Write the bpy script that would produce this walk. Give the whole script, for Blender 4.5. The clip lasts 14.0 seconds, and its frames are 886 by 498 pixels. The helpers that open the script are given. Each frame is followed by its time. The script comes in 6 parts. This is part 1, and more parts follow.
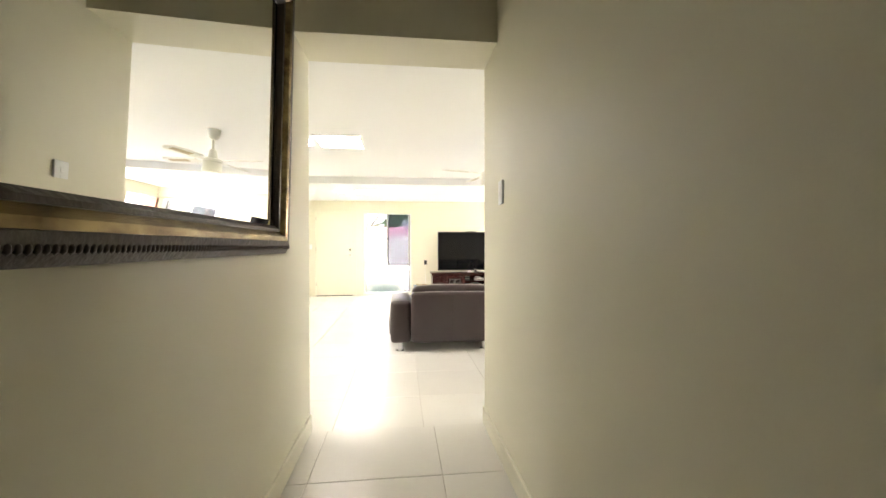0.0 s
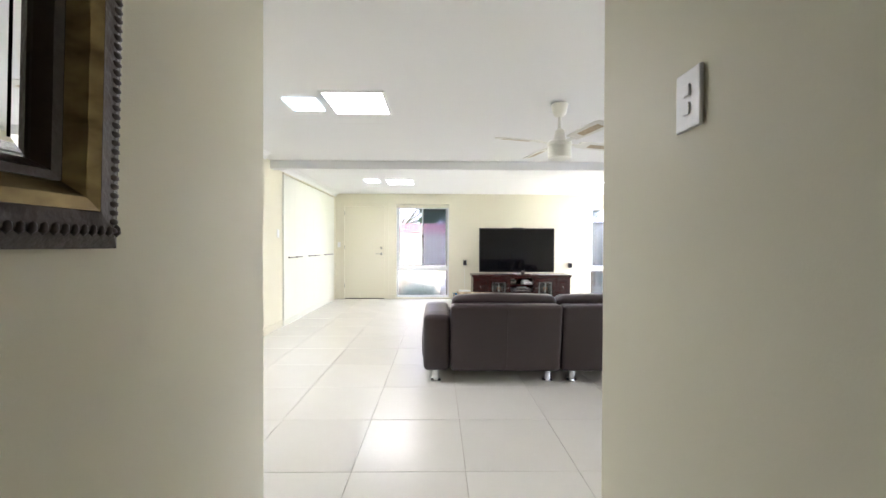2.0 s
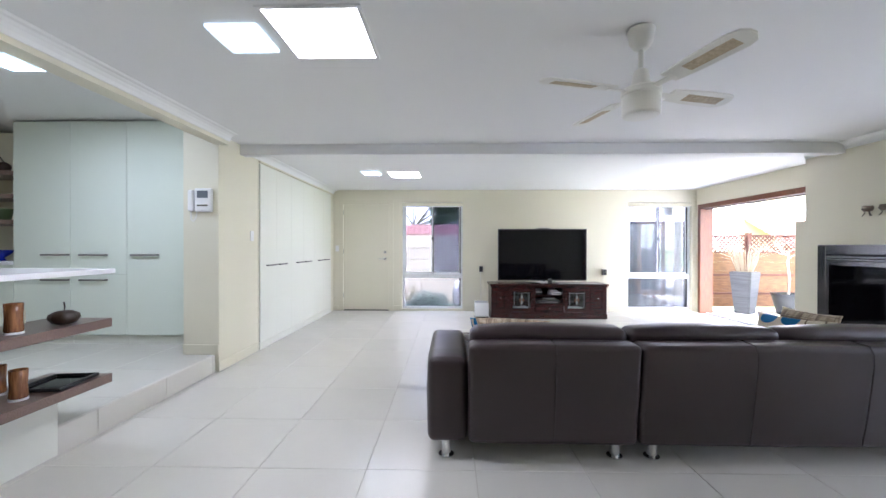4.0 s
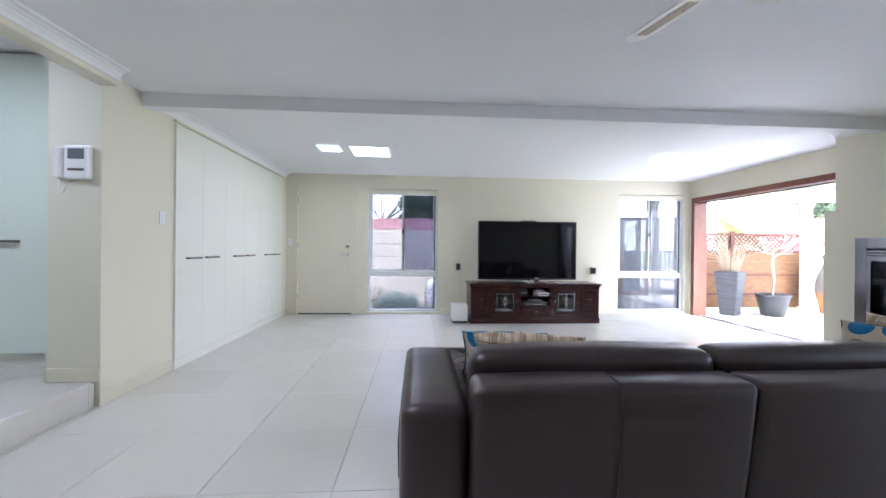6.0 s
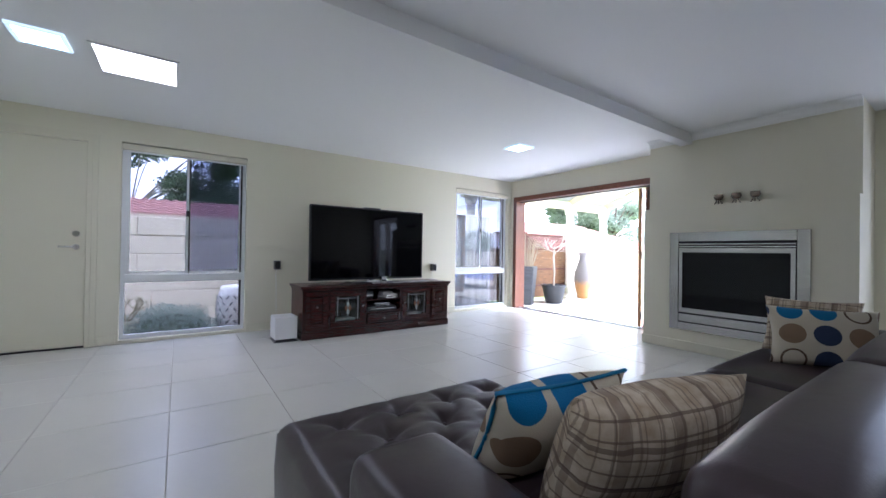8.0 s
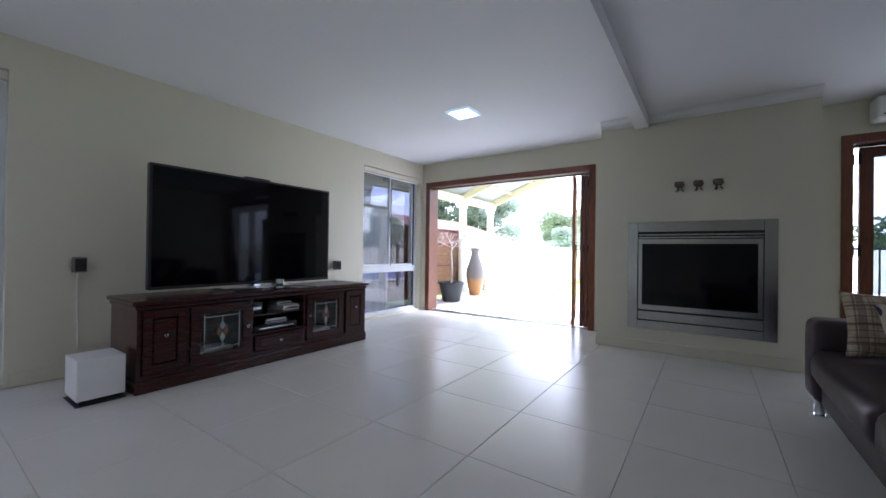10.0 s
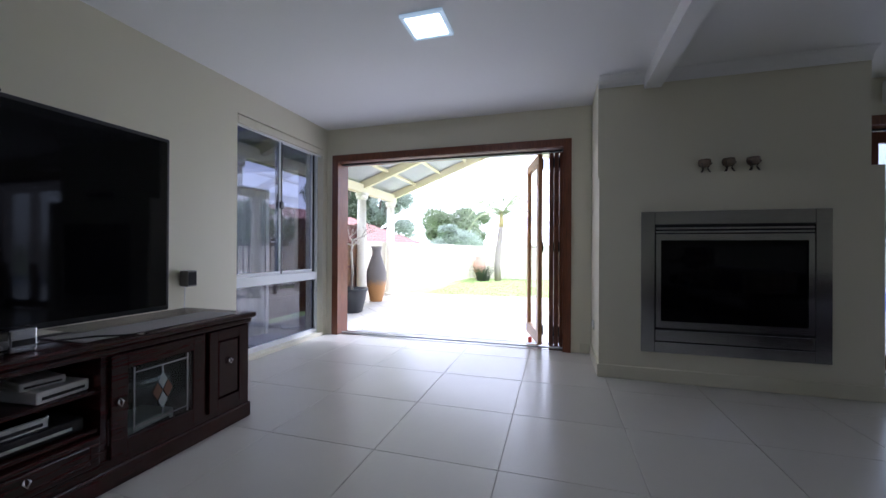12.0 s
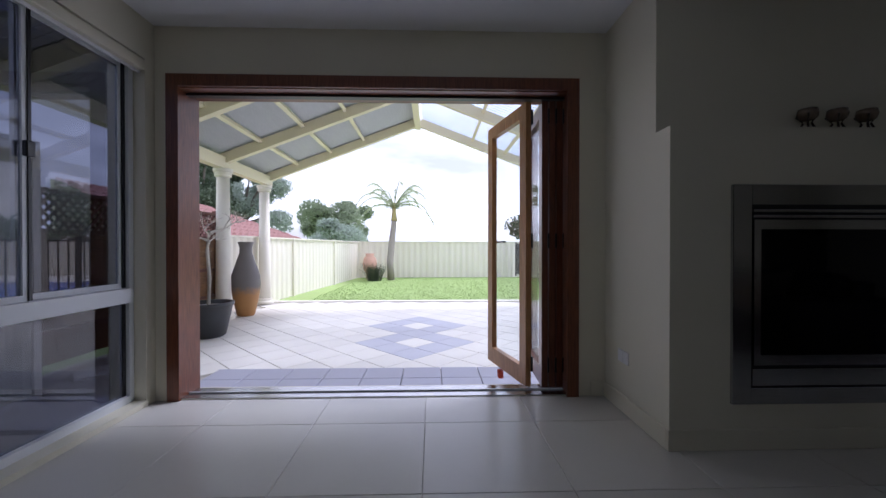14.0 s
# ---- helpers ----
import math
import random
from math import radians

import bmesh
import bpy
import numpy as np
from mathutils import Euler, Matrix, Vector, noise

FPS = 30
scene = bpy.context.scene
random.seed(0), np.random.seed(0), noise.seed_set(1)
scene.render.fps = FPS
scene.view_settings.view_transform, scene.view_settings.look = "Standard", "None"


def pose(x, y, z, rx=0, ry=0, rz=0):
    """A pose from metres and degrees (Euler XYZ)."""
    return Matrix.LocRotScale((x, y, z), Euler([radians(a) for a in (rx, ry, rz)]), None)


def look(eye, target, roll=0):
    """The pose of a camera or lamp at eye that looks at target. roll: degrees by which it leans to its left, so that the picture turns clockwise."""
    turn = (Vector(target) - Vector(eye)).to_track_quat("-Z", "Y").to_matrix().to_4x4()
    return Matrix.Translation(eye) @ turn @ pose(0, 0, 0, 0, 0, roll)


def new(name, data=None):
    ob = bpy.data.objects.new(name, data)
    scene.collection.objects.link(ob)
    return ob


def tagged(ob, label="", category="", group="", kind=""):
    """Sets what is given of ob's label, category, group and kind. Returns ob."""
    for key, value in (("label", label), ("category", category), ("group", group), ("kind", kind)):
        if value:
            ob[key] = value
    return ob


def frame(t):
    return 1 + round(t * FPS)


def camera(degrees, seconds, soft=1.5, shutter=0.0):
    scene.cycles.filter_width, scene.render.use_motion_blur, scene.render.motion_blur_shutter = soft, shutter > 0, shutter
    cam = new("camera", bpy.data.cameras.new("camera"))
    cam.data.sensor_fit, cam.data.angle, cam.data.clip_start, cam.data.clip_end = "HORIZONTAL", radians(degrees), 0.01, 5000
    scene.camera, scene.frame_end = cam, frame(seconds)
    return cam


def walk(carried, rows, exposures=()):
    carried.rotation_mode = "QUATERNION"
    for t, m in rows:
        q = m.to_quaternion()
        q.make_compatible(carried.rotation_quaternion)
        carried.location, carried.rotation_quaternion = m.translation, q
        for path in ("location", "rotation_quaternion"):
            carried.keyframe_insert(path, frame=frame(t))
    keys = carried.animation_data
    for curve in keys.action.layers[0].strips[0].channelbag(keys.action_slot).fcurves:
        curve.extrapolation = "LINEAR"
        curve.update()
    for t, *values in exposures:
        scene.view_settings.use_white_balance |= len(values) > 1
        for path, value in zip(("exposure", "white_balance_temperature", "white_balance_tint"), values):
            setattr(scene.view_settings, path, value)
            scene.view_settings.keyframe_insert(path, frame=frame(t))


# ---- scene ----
# ---- camera and walk ----
cam = camera(98.5, 14.0)
PATH = [
    (0, (0.167, 0.324, 1.21), (0.383, 2.312, 1.196), -0.1),
    (0.5, (0.169, 0.55, 1.194), (0.29, 2.546, 1.173), -0.0),
    (1, (0.15, 0.831, 1.2), (0.238, 2.829, 1.18), 0.1),
    (1.5, (0.164, 1.108, 1.195), (0.229, 3.107, 1.174), 0.2),
    (2, (0.163, 1.411, 1.188), (0.19, 3.411, 1.17), 0.2),
    (2.5, (0.154, 1.725, 1.213), (0.152, 3.724, 1.194), -0.1),
    (3, (0.167, 2.029, 1.231), (0.146, 4.029, 1.218), -0.0),
    (3.5, (0.163, 2.279, 1.231), (0.128, 4.279, 1.221), -0.1),
    (4.75, (0.19, 2.86, 1.185), (0.15, 4.86, 1.18), 0.3),
    (6, (0.097, 3.432, 1.12), (0.223, 5.428, 1.115), 0.6),
    (6.5, (0.012, 3.706, 1.094), (0.407, 5.667, 1.099), 0.8),
    (7, (-0.119, 4.025, 1.049), (0.61, 5.887, 1.07), 1.1),
    (7.5, (-0.186, 4.343, 1.038), (0.766, 6.102, 1.052), 1.0),
    (8, (-0.261, 4.733, 1.009), (0.879, 6.377, 1.023), 0.9),
    (9.1, (-0.3, 5.45, 0.97), (1.12, 6.86, 0.98), 0.85),
    (9.8, (-0.13, 5.99, 0.948), (1.48, 7.17, 0.96), 0.8),
    (10.5, (0.296, 6.359, 0.934), (2.008, 7.393, 0.945), 0.8),
    (11, (0.486, 6.715, 0.95), (2.303, 7.549, 0.957), 0.8),
    (11.5, (0.742, 7.032, 0.956), (2.612, 7.739, 0.966), 0.4),
    (12, (1.038, 7.366, 0.964), (2.956, 7.935, 0.969), 0.3),
    (12.5, (1.345, 7.606, 0.966), (3.295, 8.052, 0.962), 0.4),
    (13, (1.702, 7.867, 0.963), (3.678, 8.177, 0.957), 0.1),
    (13.5, (2.063, 8.052, 0.947), (4.055, 8.227, 0.944), 0.2),
    (14, (2.432, 8.168, 0.962), (4.431, 8.11, 0.949), 0.0),
]
EXPOSURES = [(0, 4.1, 7200, 17), (1.5, 3.65, 6500, 18), (3, 3.0, 5900, 20), (6, 2.55, 5550, 22), (8, 1.9, 5450, 21), (10.5, 1.0, 5450, 22), (12.5, 0.1, 5500, 24), (14, -0.85, 5550, 26)]
walk(cam, [(t, look(eye, target, roll)) for t, eye, target, roll in PATH], EXPOSURES)

# ---- world, sun, large lights ----
world = bpy.data.worlds.new("sky")
world.use_nodes = True
scene.world = world
wn = world.node_tree.nodes
sky = wn.new("ShaderNodeTexSky")
sky.sky_type = "NISHITA"
sky.sun_disc = False
sky.sun_elevation, sky.sun_rotation = radians(48), radians(150)
sky.air_density, sky.dust_density = 1.2, 3.0
bg = next(n for n in wn if n.type == "BACKGROUND")
bg.inputs["Strength"].default_value = 0.15
# a broken deck of bright cloud over the clear sky
wc, wm, wz, wr, wx = wn.new("ShaderNodeTexCoord"), wn.new("ShaderNodeMapping"), wn.new("ShaderNodeTexNoise"), wn.new("ShaderNodeValToRGB"), wn.new("ShaderNodeMix")
wx.data_type = "RGBA"
wm.inputs["Scale"].default_value = (1.0, 1.0, 3.2)
wz.inputs["Scale"].default_value, wz.inputs["Detail"].default_value, wz.inputs["Roughness"].default_value = 2.2, 7, 0.55
wr.color_ramp.elements[0].position, wr.color_ramp.elements[0].color = 0.36, (0.38, 0.38, 0.38, 1)
wr.color_ramp.elements[1].position, wr.color_ramp.elements[1].color = 0.62, (1, 1, 1, 1)
wx.inputs["B"].default_value = (22.0, 22.3, 22.6, 1)
for a, b in ((wc.outputs["Generated"], wm.inputs["Vector"]), (wm.outputs[0], wz.inputs["Vector"]), (wz.outputs["Fac"], wr.inputs[0]), (wr.outputs[0], wx.inputs["Factor"]), (sky.outputs[0], wx.inputs["A"]), (wx.outputs["Result"], bg.inputs["Color"])):
    world.node_tree.links.new(a, b)

sun_data = bpy.data.lights.new("sun", "SUN")
sun_data.energy, sun_data.angle, sun_data.color = 5.0, radians(12), (1.0, 0.96, 0.9)
sun = new("sun", sun_data)
sun.matrix_world = look((9 + 4, 6 - 7, 12), (9, 6, 0))


def lamp(name, x, y, z, w, h, watts, colour, target=None):
    data = bpy.data.lights.new(name, "AREA")
    data.shape, data.size, data.size_y, data.energy, data.color = "RECTANGLE", w, h, watts, colour
    ob = new(name, data)
    ob.matrix_world = look((x, y, z), target or (x, y + 0.0001, z - 1))
    return ob


CEIL, CEIL_K = 2.33, 2.6
# (x, y, width, depth, watts) of the two diffused skylights and the square LED panels
SKYLIGHTS = [(-0.485, 4.5, 0.45, 0.46, 1.1), (-0.52, 8.3, 0.45, 0.47, 0.6)]
PANELS = [(-0.92, 4.52, 0.26, CEIL, 0.3), (-1.0, 8.17, 0.26, CEIL, 0.3), (3.22, 8.12, 0.26, CEIL, 0.3), (-3.1, 5.3, 0.26, CEIL_K, 3.2)]
for x, y, w, d, watts in SKYLIGHTS:
    lamp("skylight_lamp", x, y, CEIL - 0.012, w * 0.95, d * 0.95, watts, (1, 0.97, 0.93))
for x, y, w, z, watts in PANELS:
    lamp("panel_lamp", x, y, z - 0.022, w * 0.8, w * 0.8, watts, (0.86, 0.95, 1.0))
# area lamps added in both bifold openings and window one to boost their daylight
lamp("bifold_one_fill", 4.99, 8.5, 1.05, 2.3, 1.95, 3.4, (0.86, 0.93, 1.0), (0, 8.5, 0.6))
lamp("bifold_two_fill", 4.93, 3.9, 1.05, 2.2, 1.95, 3.6, (0.95, 0.97, 1.0), (0, 3.9, 0.6))
lamp("window_one_fill", -0.18, 10.02, 1.05, 1.05, 1.9, 0.7, (0.84, 0.9, 1.0), (-0.18, 0, 0.8))

# ---- materials ----


def material(name, colour, rough=0.6, metal=0.0, var=0.06, scale=6.0, bump=0.0, bump_scale=80.0, per_object=0.0, **extra):
    """A principled material whose colour and gloss vary by noise at two sizes, with a fine relief."""
    mat = bpy.data.materials.new(name)
    mat.use_nodes = True
    nodes, links = mat.node_tree.nodes, mat.node_tree.links
    bsdf = nodes["Principled BSDF"]
    coords = nodes.new("ShaderNodeTexCoord")
    coarse, fine = nodes.new("ShaderNodeTexNoise"), nodes.new("ShaderNodeTexNoise")
    coarse.inputs["Scale"].default_value, coarse.inputs["Detail"].default_value = scale, 4
    fine.inputs["Scale"].default_value, fine.inputs["Detail"].default_value = bump_scale, 3
    links.new(coords.outputs["Object"], coarse.inputs["Vector"])
    links.new(coords.outputs["Object"], fine.inputs["Vector"])
    value = nodes.new("ShaderNodeMath")
    value.operation = "MULTIPLY_ADD"
    value.inputs[1].default_value, value.inputs[2].default_value = 2 * var, 1 - var
    links.new(coarse.outputs["Fac"], value.inputs[0])
    second = nodes.new("ShaderNodeMath")
    second.operation = "MULTIPLY_ADD"
    second.inputs[1].default_value = var * 0.8
    links.new(fine.outputs["Fac"], second.inputs[0])
    links.new(value.outputs[0], second.inputs[2])
    top = second
    if per_object:
        info = nodes.new("ShaderNodeObjectInfo")
        third = nodes.new("ShaderNodeMath")
        third.operation = "MULTIPLY_ADD"
        third.inputs[1].default_value = per_object
        links.new(info.outputs["Random"], third.inputs[0])
        links.new(second.outputs[0], third.inputs[2])
        top = third
    mix = nodes.new("ShaderNodeVectorMath")
    mix.operation = "SCALE"
    mix.inputs[0].default_value = colour
    links.new(top.outputs[0], mix.inputs["Scale"])
    links.new(mix.outputs[0], bsdf.inputs["Base Color"])
    gloss = nodes.new("ShaderNodeMath")
    gloss.operation = "MULTIPLY_ADD"
    gloss.inputs[1].default_value, gloss.inputs[2].default_value = rough * 0.3, rough * 0.85
    links.new(coarse.outputs["Fac"], gloss.inputs[0])
    links.new(gloss.outputs[0], bsdf.inputs["Roughness"])
    bsdf.inputs["Metallic"].default_value = metal
    if bump:
        relief = nodes.new("ShaderNodeBump")
        relief.inputs["Strength"].default_value, relief.inputs["Distance"].default_value = bump, 0.01
        links.new(fine.outputs["Fac"], relief.inputs["Height"])
        links.new(relief.outputs[0], bsdf.inputs["Normal"])
    for key, val in extra.items():
        bsdf.inputs[key.replace("_", " ")].default_value = val
    return mat


def banded(name, dark, light, rough, scale, stretch, metal=0.0, bump=0.15, distort=3.0):
    """Grain: noise drawn out along one axis, between two colours (wood, brushed steel, thatch)."""
    mat = bpy.data.materials.new(name)
    mat.use_nodes = True
    nodes, links = mat.node_tree.nodes, mat.node_tree.links
    bsdf = nodes["Principled BSDF"]
    coords, mapping, grain = nodes.new("ShaderNodeTexCoord"), nodes.new("ShaderNodeMapping"), nodes.new("ShaderNodeTexNoise")
    mapping.inputs["Scale"].default_value = stretch
    grain.inputs["Scale"].default_value, grain.inputs["Detail"].default_value, grain.inputs["Distortion"].default_value = scale, 6, distort * 0.1
    ramp = nodes.new("ShaderNodeValToRGB")
    ramp.color_ramp.elements[0].color, ramp.color_ramp.elements[1].color = (*dark, 1), (*light, 1)
    ramp.color_ramp.elements[0].position, ramp.color_ramp.elements[1].position = 0.3, 0.7
    links.new(coords.outputs["Object"], mapping.inputs["Vector"])
    links.new(mapping.outputs[0], grain.inputs["Vector"])
    links.new(grain.outputs["Fac"], ramp.inputs[0])
    links.new(ramp.outputs[0], bsdf.inputs["Base Color"])
    bsdf.inputs["Roughness"].default_value, bsdf.inputs["Metallic"].default_value = rough, metal
    relief = nodes.new("ShaderNodeBump")
    relief.inputs["Strength"].default_value, relief.inputs["Distance"].default_value = bump, 0.004
    links.new(grain.outputs["Fac"], relief.inputs["Height"])
    links.new(relief.outputs[0], bsdf.inputs["Normal"])
    return mat


def glowing(name, colour, strength):
    mat = bpy.data.materials.new(name)
    mat.use_nodes = True
    bsdf = mat.node_tree.nodes["Principled BSDF"]
    bsdf.inputs["Base Color"].default_value = (*colour, 1)
    bsdf.inputs["Emission Color"].default_value = (*colour, 1)
    bsdf.inputs["Emission Strength"].default_value = strength
    return mat


def clear_glass(name, tint=(0.92, 0.95, 0.95), gloss=0.03):
    """A thin pane: light goes straight through, with a mirror's gloss on top that grows at a slant."""
    mat = bpy.data.materials.new(name)
    mat.use_nodes = True
    nodes, links = mat.node_tree.nodes, mat.node_tree.links
    nodes.remove(nodes["Principled BSDF"])
    out = nodes["Material Output"]
    see, shine, both, rim = nodes.new("ShaderNodeBsdfTransparent"), nodes.new("ShaderNodeBsdfGlossy"), nodes.new("ShaderNodeMixShader"), nodes.new("ShaderNodeLayerWeight")
    steep, level = nodes.new("ShaderNodeMath"), nodes.new("ShaderNodeMath")
    see.inputs["Color"].default_value = (*tint, 1)
    shine.inputs["Roughness"].default_value = 0.005
    rim.inputs["Blend"].default_value = 0.5
    steep.operation, steep.inputs[1].default_value = "POWER", 5
    level.operation, level.inputs[1].default_value, level.inputs[2].default_value = "MULTIPLY_ADD", 0.5, gloss
    links.new(rim.outputs["Facing"], steep.inputs[0])
    links.new(steep.outputs[0], level.inputs[0])
    links.new(level.outputs[0], both.inputs[0])
    links.new(see.outputs[0], both.inputs[1])
    links.new(shine.outputs[0], both.inputs[2])
    links.new(both.outputs[0], out.inputs["Surface"])
    return mat


M_WALL = material("cream wall paint", (0.72, 0.685, 0.54), 0.55, var=0.02, scale=1.5, bump=0.05, bump_scale=220)
M_CEIL = material("white ceiling paint", (0.82, 0.82, 0.80), 0.7, var=0.015, scale=1.2, bump=0.04, bump_scale=180)
M_TRIM = material("cream trim paint", (0.70, 0.665, 0.52), 0.4, var=0.02, scale=4)
M_TILE = material("cream porcelain tile", (0.60, 0.58, 0.52), 0.235, var=0.035, scale=3, bump=0.012, bump_scale=40, per_object=0.05)
M_GROUT = material("grey grout", (0.47, 0.44, 0.37), 0.9, var=0.1, scale=8)
M_DOOR = material("cream door paint", (0.70, 0.665, 0.52), 0.4, var=0.015, scale=2)
M_CUPB = material("white cupboard laminate", (0.74, 0.745, 0.66), 0.33, var=0.012, scale=2)
M_GLOSS = material("pale green-white gloss laminate", (0.73, 0.79, 0.70), 0.18, var=0.012, scale=2)
M_STEEL = banded("brushed steel", (0.36, 0.36, 0.37), (0.47, 0.47, 0.47), 0.18, 40, (1, 0.2, 14), metal=1.0, bump=0.02)
M_CHROME = material("chrome", (0.75, 0.76, 0.78), 0.1, metal=1.0, var=0.03)
M_ALU = material("white aluminium frame", (0.72, 0.74, 0.74), 0.38, var=0.02)
M_BLACK = material("black plastic", (0.012, 0.012, 0.013), 0.35, var=0.1)
M_SCREEN = material("black glass screen", (0.003, 0.003, 0.004), 0.05, var=0.05, Specular_IOR_Level=0.22)
M_FIREBOX = material("dark firebox", (0.01, 0.01, 0.01), 0.6, var=0.3)


def leather(name, colour):
    """Hide: fine pebbling, soft creases drawn across, and a sheen that varies."""
    mat = material(name, colour, 0.31, var=0.12, scale=3, bump=0.07, bump_scale=340)
    nodes, links = mat.node_tree.nodes, mat.node_tree.links
    coords = next(n for n in nodes if n.type == "TEX_COORD")
    fine = next(n for n in nodes if n.type == "BUMP")
    creases, soft, stretch = nodes.new("ShaderNodeTexNoise"), nodes.new("ShaderNodeBump"), nodes.new("ShaderNodeMapping")
    stretch.inputs["Scale"].default_value = (1.0, 1.4, 1.0)
    creases.inputs["Scale"].default_value, creases.inputs["Detail"].default_value, creases.inputs["Distortion"].default_value = 6, 4, 0.3
    soft.inputs["Strength"].default_value, soft.inputs["Distance"].default_value = 0.1, 0.02
    links.new(coords.outputs["Object"], stretch.inputs["Vector"])
    links.new(stretch.outputs[0], creases.inputs["Vector"])
    links.new(creases.outputs["Fac"], soft.inputs["Height"])
    links.new(soft.outputs[0], fine.inputs["Normal"])
    return mat


M_LEATHER = leather("dark brown leather", (0.032, 0.0205, 0.0215))
M_STITCH = material("leather seam", (0.03, 0.02, 0.02), 0.6)
M_JARRAH = banded("dark red polished jarrah", (0.024, 0.0038, 0.0028), (0.042, 0.0068, 0.0048), 0.24, 16, (0.5, 6, 10), bump=0.008)
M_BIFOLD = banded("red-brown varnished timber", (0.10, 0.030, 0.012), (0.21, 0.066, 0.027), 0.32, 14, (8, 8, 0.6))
M_BIFOLD_GOLD = banded("golden varnished timber", (0.36, 0.16, 0.05), (0.58, 0.30, 0.11), 0.35, 14, (8, 8, 0.6))
M_SHELF = banded("grey-brown laminate", (0.13, 0.085, 0.065), (0.23, 0.155, 0.125), 0.3, 20, (1, 8, 8))
M_WHITE = material("white plastic", (0.80, 0.80, 0.78), 0.35, var=0.02)
M_FAN = material("off-white fan enamel", (0.78, 0.77, 0.70), 0.35, var=0.02)
M_RATTAN = banded("tan cane insert", (0.42, 0.34, 0.22), (0.60, 0.50, 0.34), 0.6, 60, (1, 1, 1))
M_BENCH = material("white stone benchtop", (0.80, 0.80, 0.80), 0.2, var=0.03, scale=20)
M_MIRROR = material("mirror silvering", (0.9, 0.91, 0.9), 0.01, metal=1.0, var=0.005)
M_GOLD = banded("antique gilt", (0.10, 0.06, 0.026), (0.34, 0.26, 0.13), 0.27, 9, (3, 1.5, 3), metal=0.85, bump=0.1)
M_DARKGILT = material("dark carved timber", (0.03, 0.017, 0.010), 0.4, var=0.4, scale=30, bump=0.3, bump_scale=60)
M_GLASS = clear_glass("bifold glass", (0.96, 0.975, 0.975), 0.025)
M_GLASS_T = clear_glass("tinted window glass", (0.42, 0.435, 0.49), 0.015)
M_GLASS_D = clear_glass("dark tinted window glass", (0.37, 0.385, 0.44), 0.075)
M_GLASS_B = clear_glass("tinted bifold glass", (0.50, 0.54, 0.58), 0.03)
M_PANEL = glowing("led diffuser", (0.9, 0.97, 1.0), 6)
M_RIM = glowing("lit acrylic rim", (0.72, 0.92, 1.0), 0.25)
M_SKYLIGHT = glowing("skylight diffuser", (1.0, 0.99, 0.96), 1.7)

# ---- helpers of the build ----


def box(bm, x0, x1, y0, y1, z0, z1):
    m = Matrix.Translation(((x0 + x1) / 2, (y0 + y1) / 2, (z0 + z1) / 2)) @ Matrix.Diagonal((x1 - x0, y1 - y0, z1 - z0, 1))
    return bmesh.ops.create_cube(bm, size=1, matrix=m)["verts"]


def rbox(x0, x1, y0, y1, z0, z1, r=0.004, seg=2):
    """A box with rounded edges."""
    bm = bmesh.new()
    box(bm, x0, x1, y0, y1, z0, z1)
    bmesh.ops.bevel(bm, geom=bm.edges[:], offset=r, segments=seg, affect="EDGES", profile=0.5)
    return bm


def boxes(*dims):
    bm = bmesh.new()
    for d in dims:
        box(bm, *d)
    return bm


def cyl(r0, r1, z0, z1, seg=24, x=0, y=0, bm=None, axis="z"):
    bm = bm or bmesh.new()
    m = Matrix.Translation((x, y, (z0 + z1) / 2)) if axis == "z" else (pose(0, 0, 0, 0, 90, 0) if axis == "x" else pose(0, 0, 0, -90, 0, 0)) @ Matrix.Translation((x, y, (z0 + z1) / 2))
    bmesh.ops.create_cone(bm, cap_ends=True, segments=seg, radius1=r0, radius2=r1, depth=z1 - z0, matrix=m)
    return bm


def lathe(profile, seg=28, bm=None, x=0, y=0):
    """A turned body from (radius, height) pairs."""
    bm = bm or bmesh.new()
    rings = [[bm.verts.new((x + r * math.cos(2 * math.pi * k / seg), y + r * math.sin(2 * math.pi * k / seg), z)) for k in range(seg)] for r, z in profile]
    for a, b in zip(rings, rings[1:]):
        for k in range(seg):
            bm.faces.new((a[k], a[(k + 1) % seg], b[(k + 1) % seg], b[k]))
    bm.faces.new(rings[0][::-1])
    bm.faces.new(rings[-1])
    return bm


def tube(points, r, seg=8, bm=None, r_end=None):
    """A round bar through points, tapering to r_end."""
    bm = bm or bmesh.new()
    pts = [Vector(p) for p in points]
    rings = []
    for i, p in enumerate(pts):
        d = (pts[min(i + 1, len(pts) - 1)] - pts[max(i - 1, 0)]).normalized()
        q = d.to_track_quat("Z", "Y")
        rad = r if r_end is None else r + (r_end - r) * i / (len(pts) - 1)
        rings.append([bm.verts.new(p + q @ Vector((rad * math.cos(2 * math.pi * k / seg), rad * math.sin(2 * math.pi * k / seg), 0))) for k in range(seg)])
    for a, b in zip(rings, rings[1:]):
        for k in range(seg):
            bm.faces.new((a[k], a[(k + 1) % seg], b[(k + 1) % seg], b[k]))
    bm.faces.new(rings[0][::-1])
    bm.faces.new(rings[-1])
    return bm


def part(name, bm, mat, parent=None, label="", smooth=False):
    """Links a bmesh as one mesh object, under a thing or a part when one is given."""
    me = bpy.data.meshes.new(name)
    bmesh.ops.recalc_face_normals(bm, faces=bm.faces[:])
    if smooth:
        for f in bm.faces:
            f.smooth = True
    bm.to_mesh(me)
    bm.free()
    me.materials.append(mat)
    ob = new(name, me)
    if parent:
        ob.parent = parent
    if label:
        ob["label"] = label
    return ob


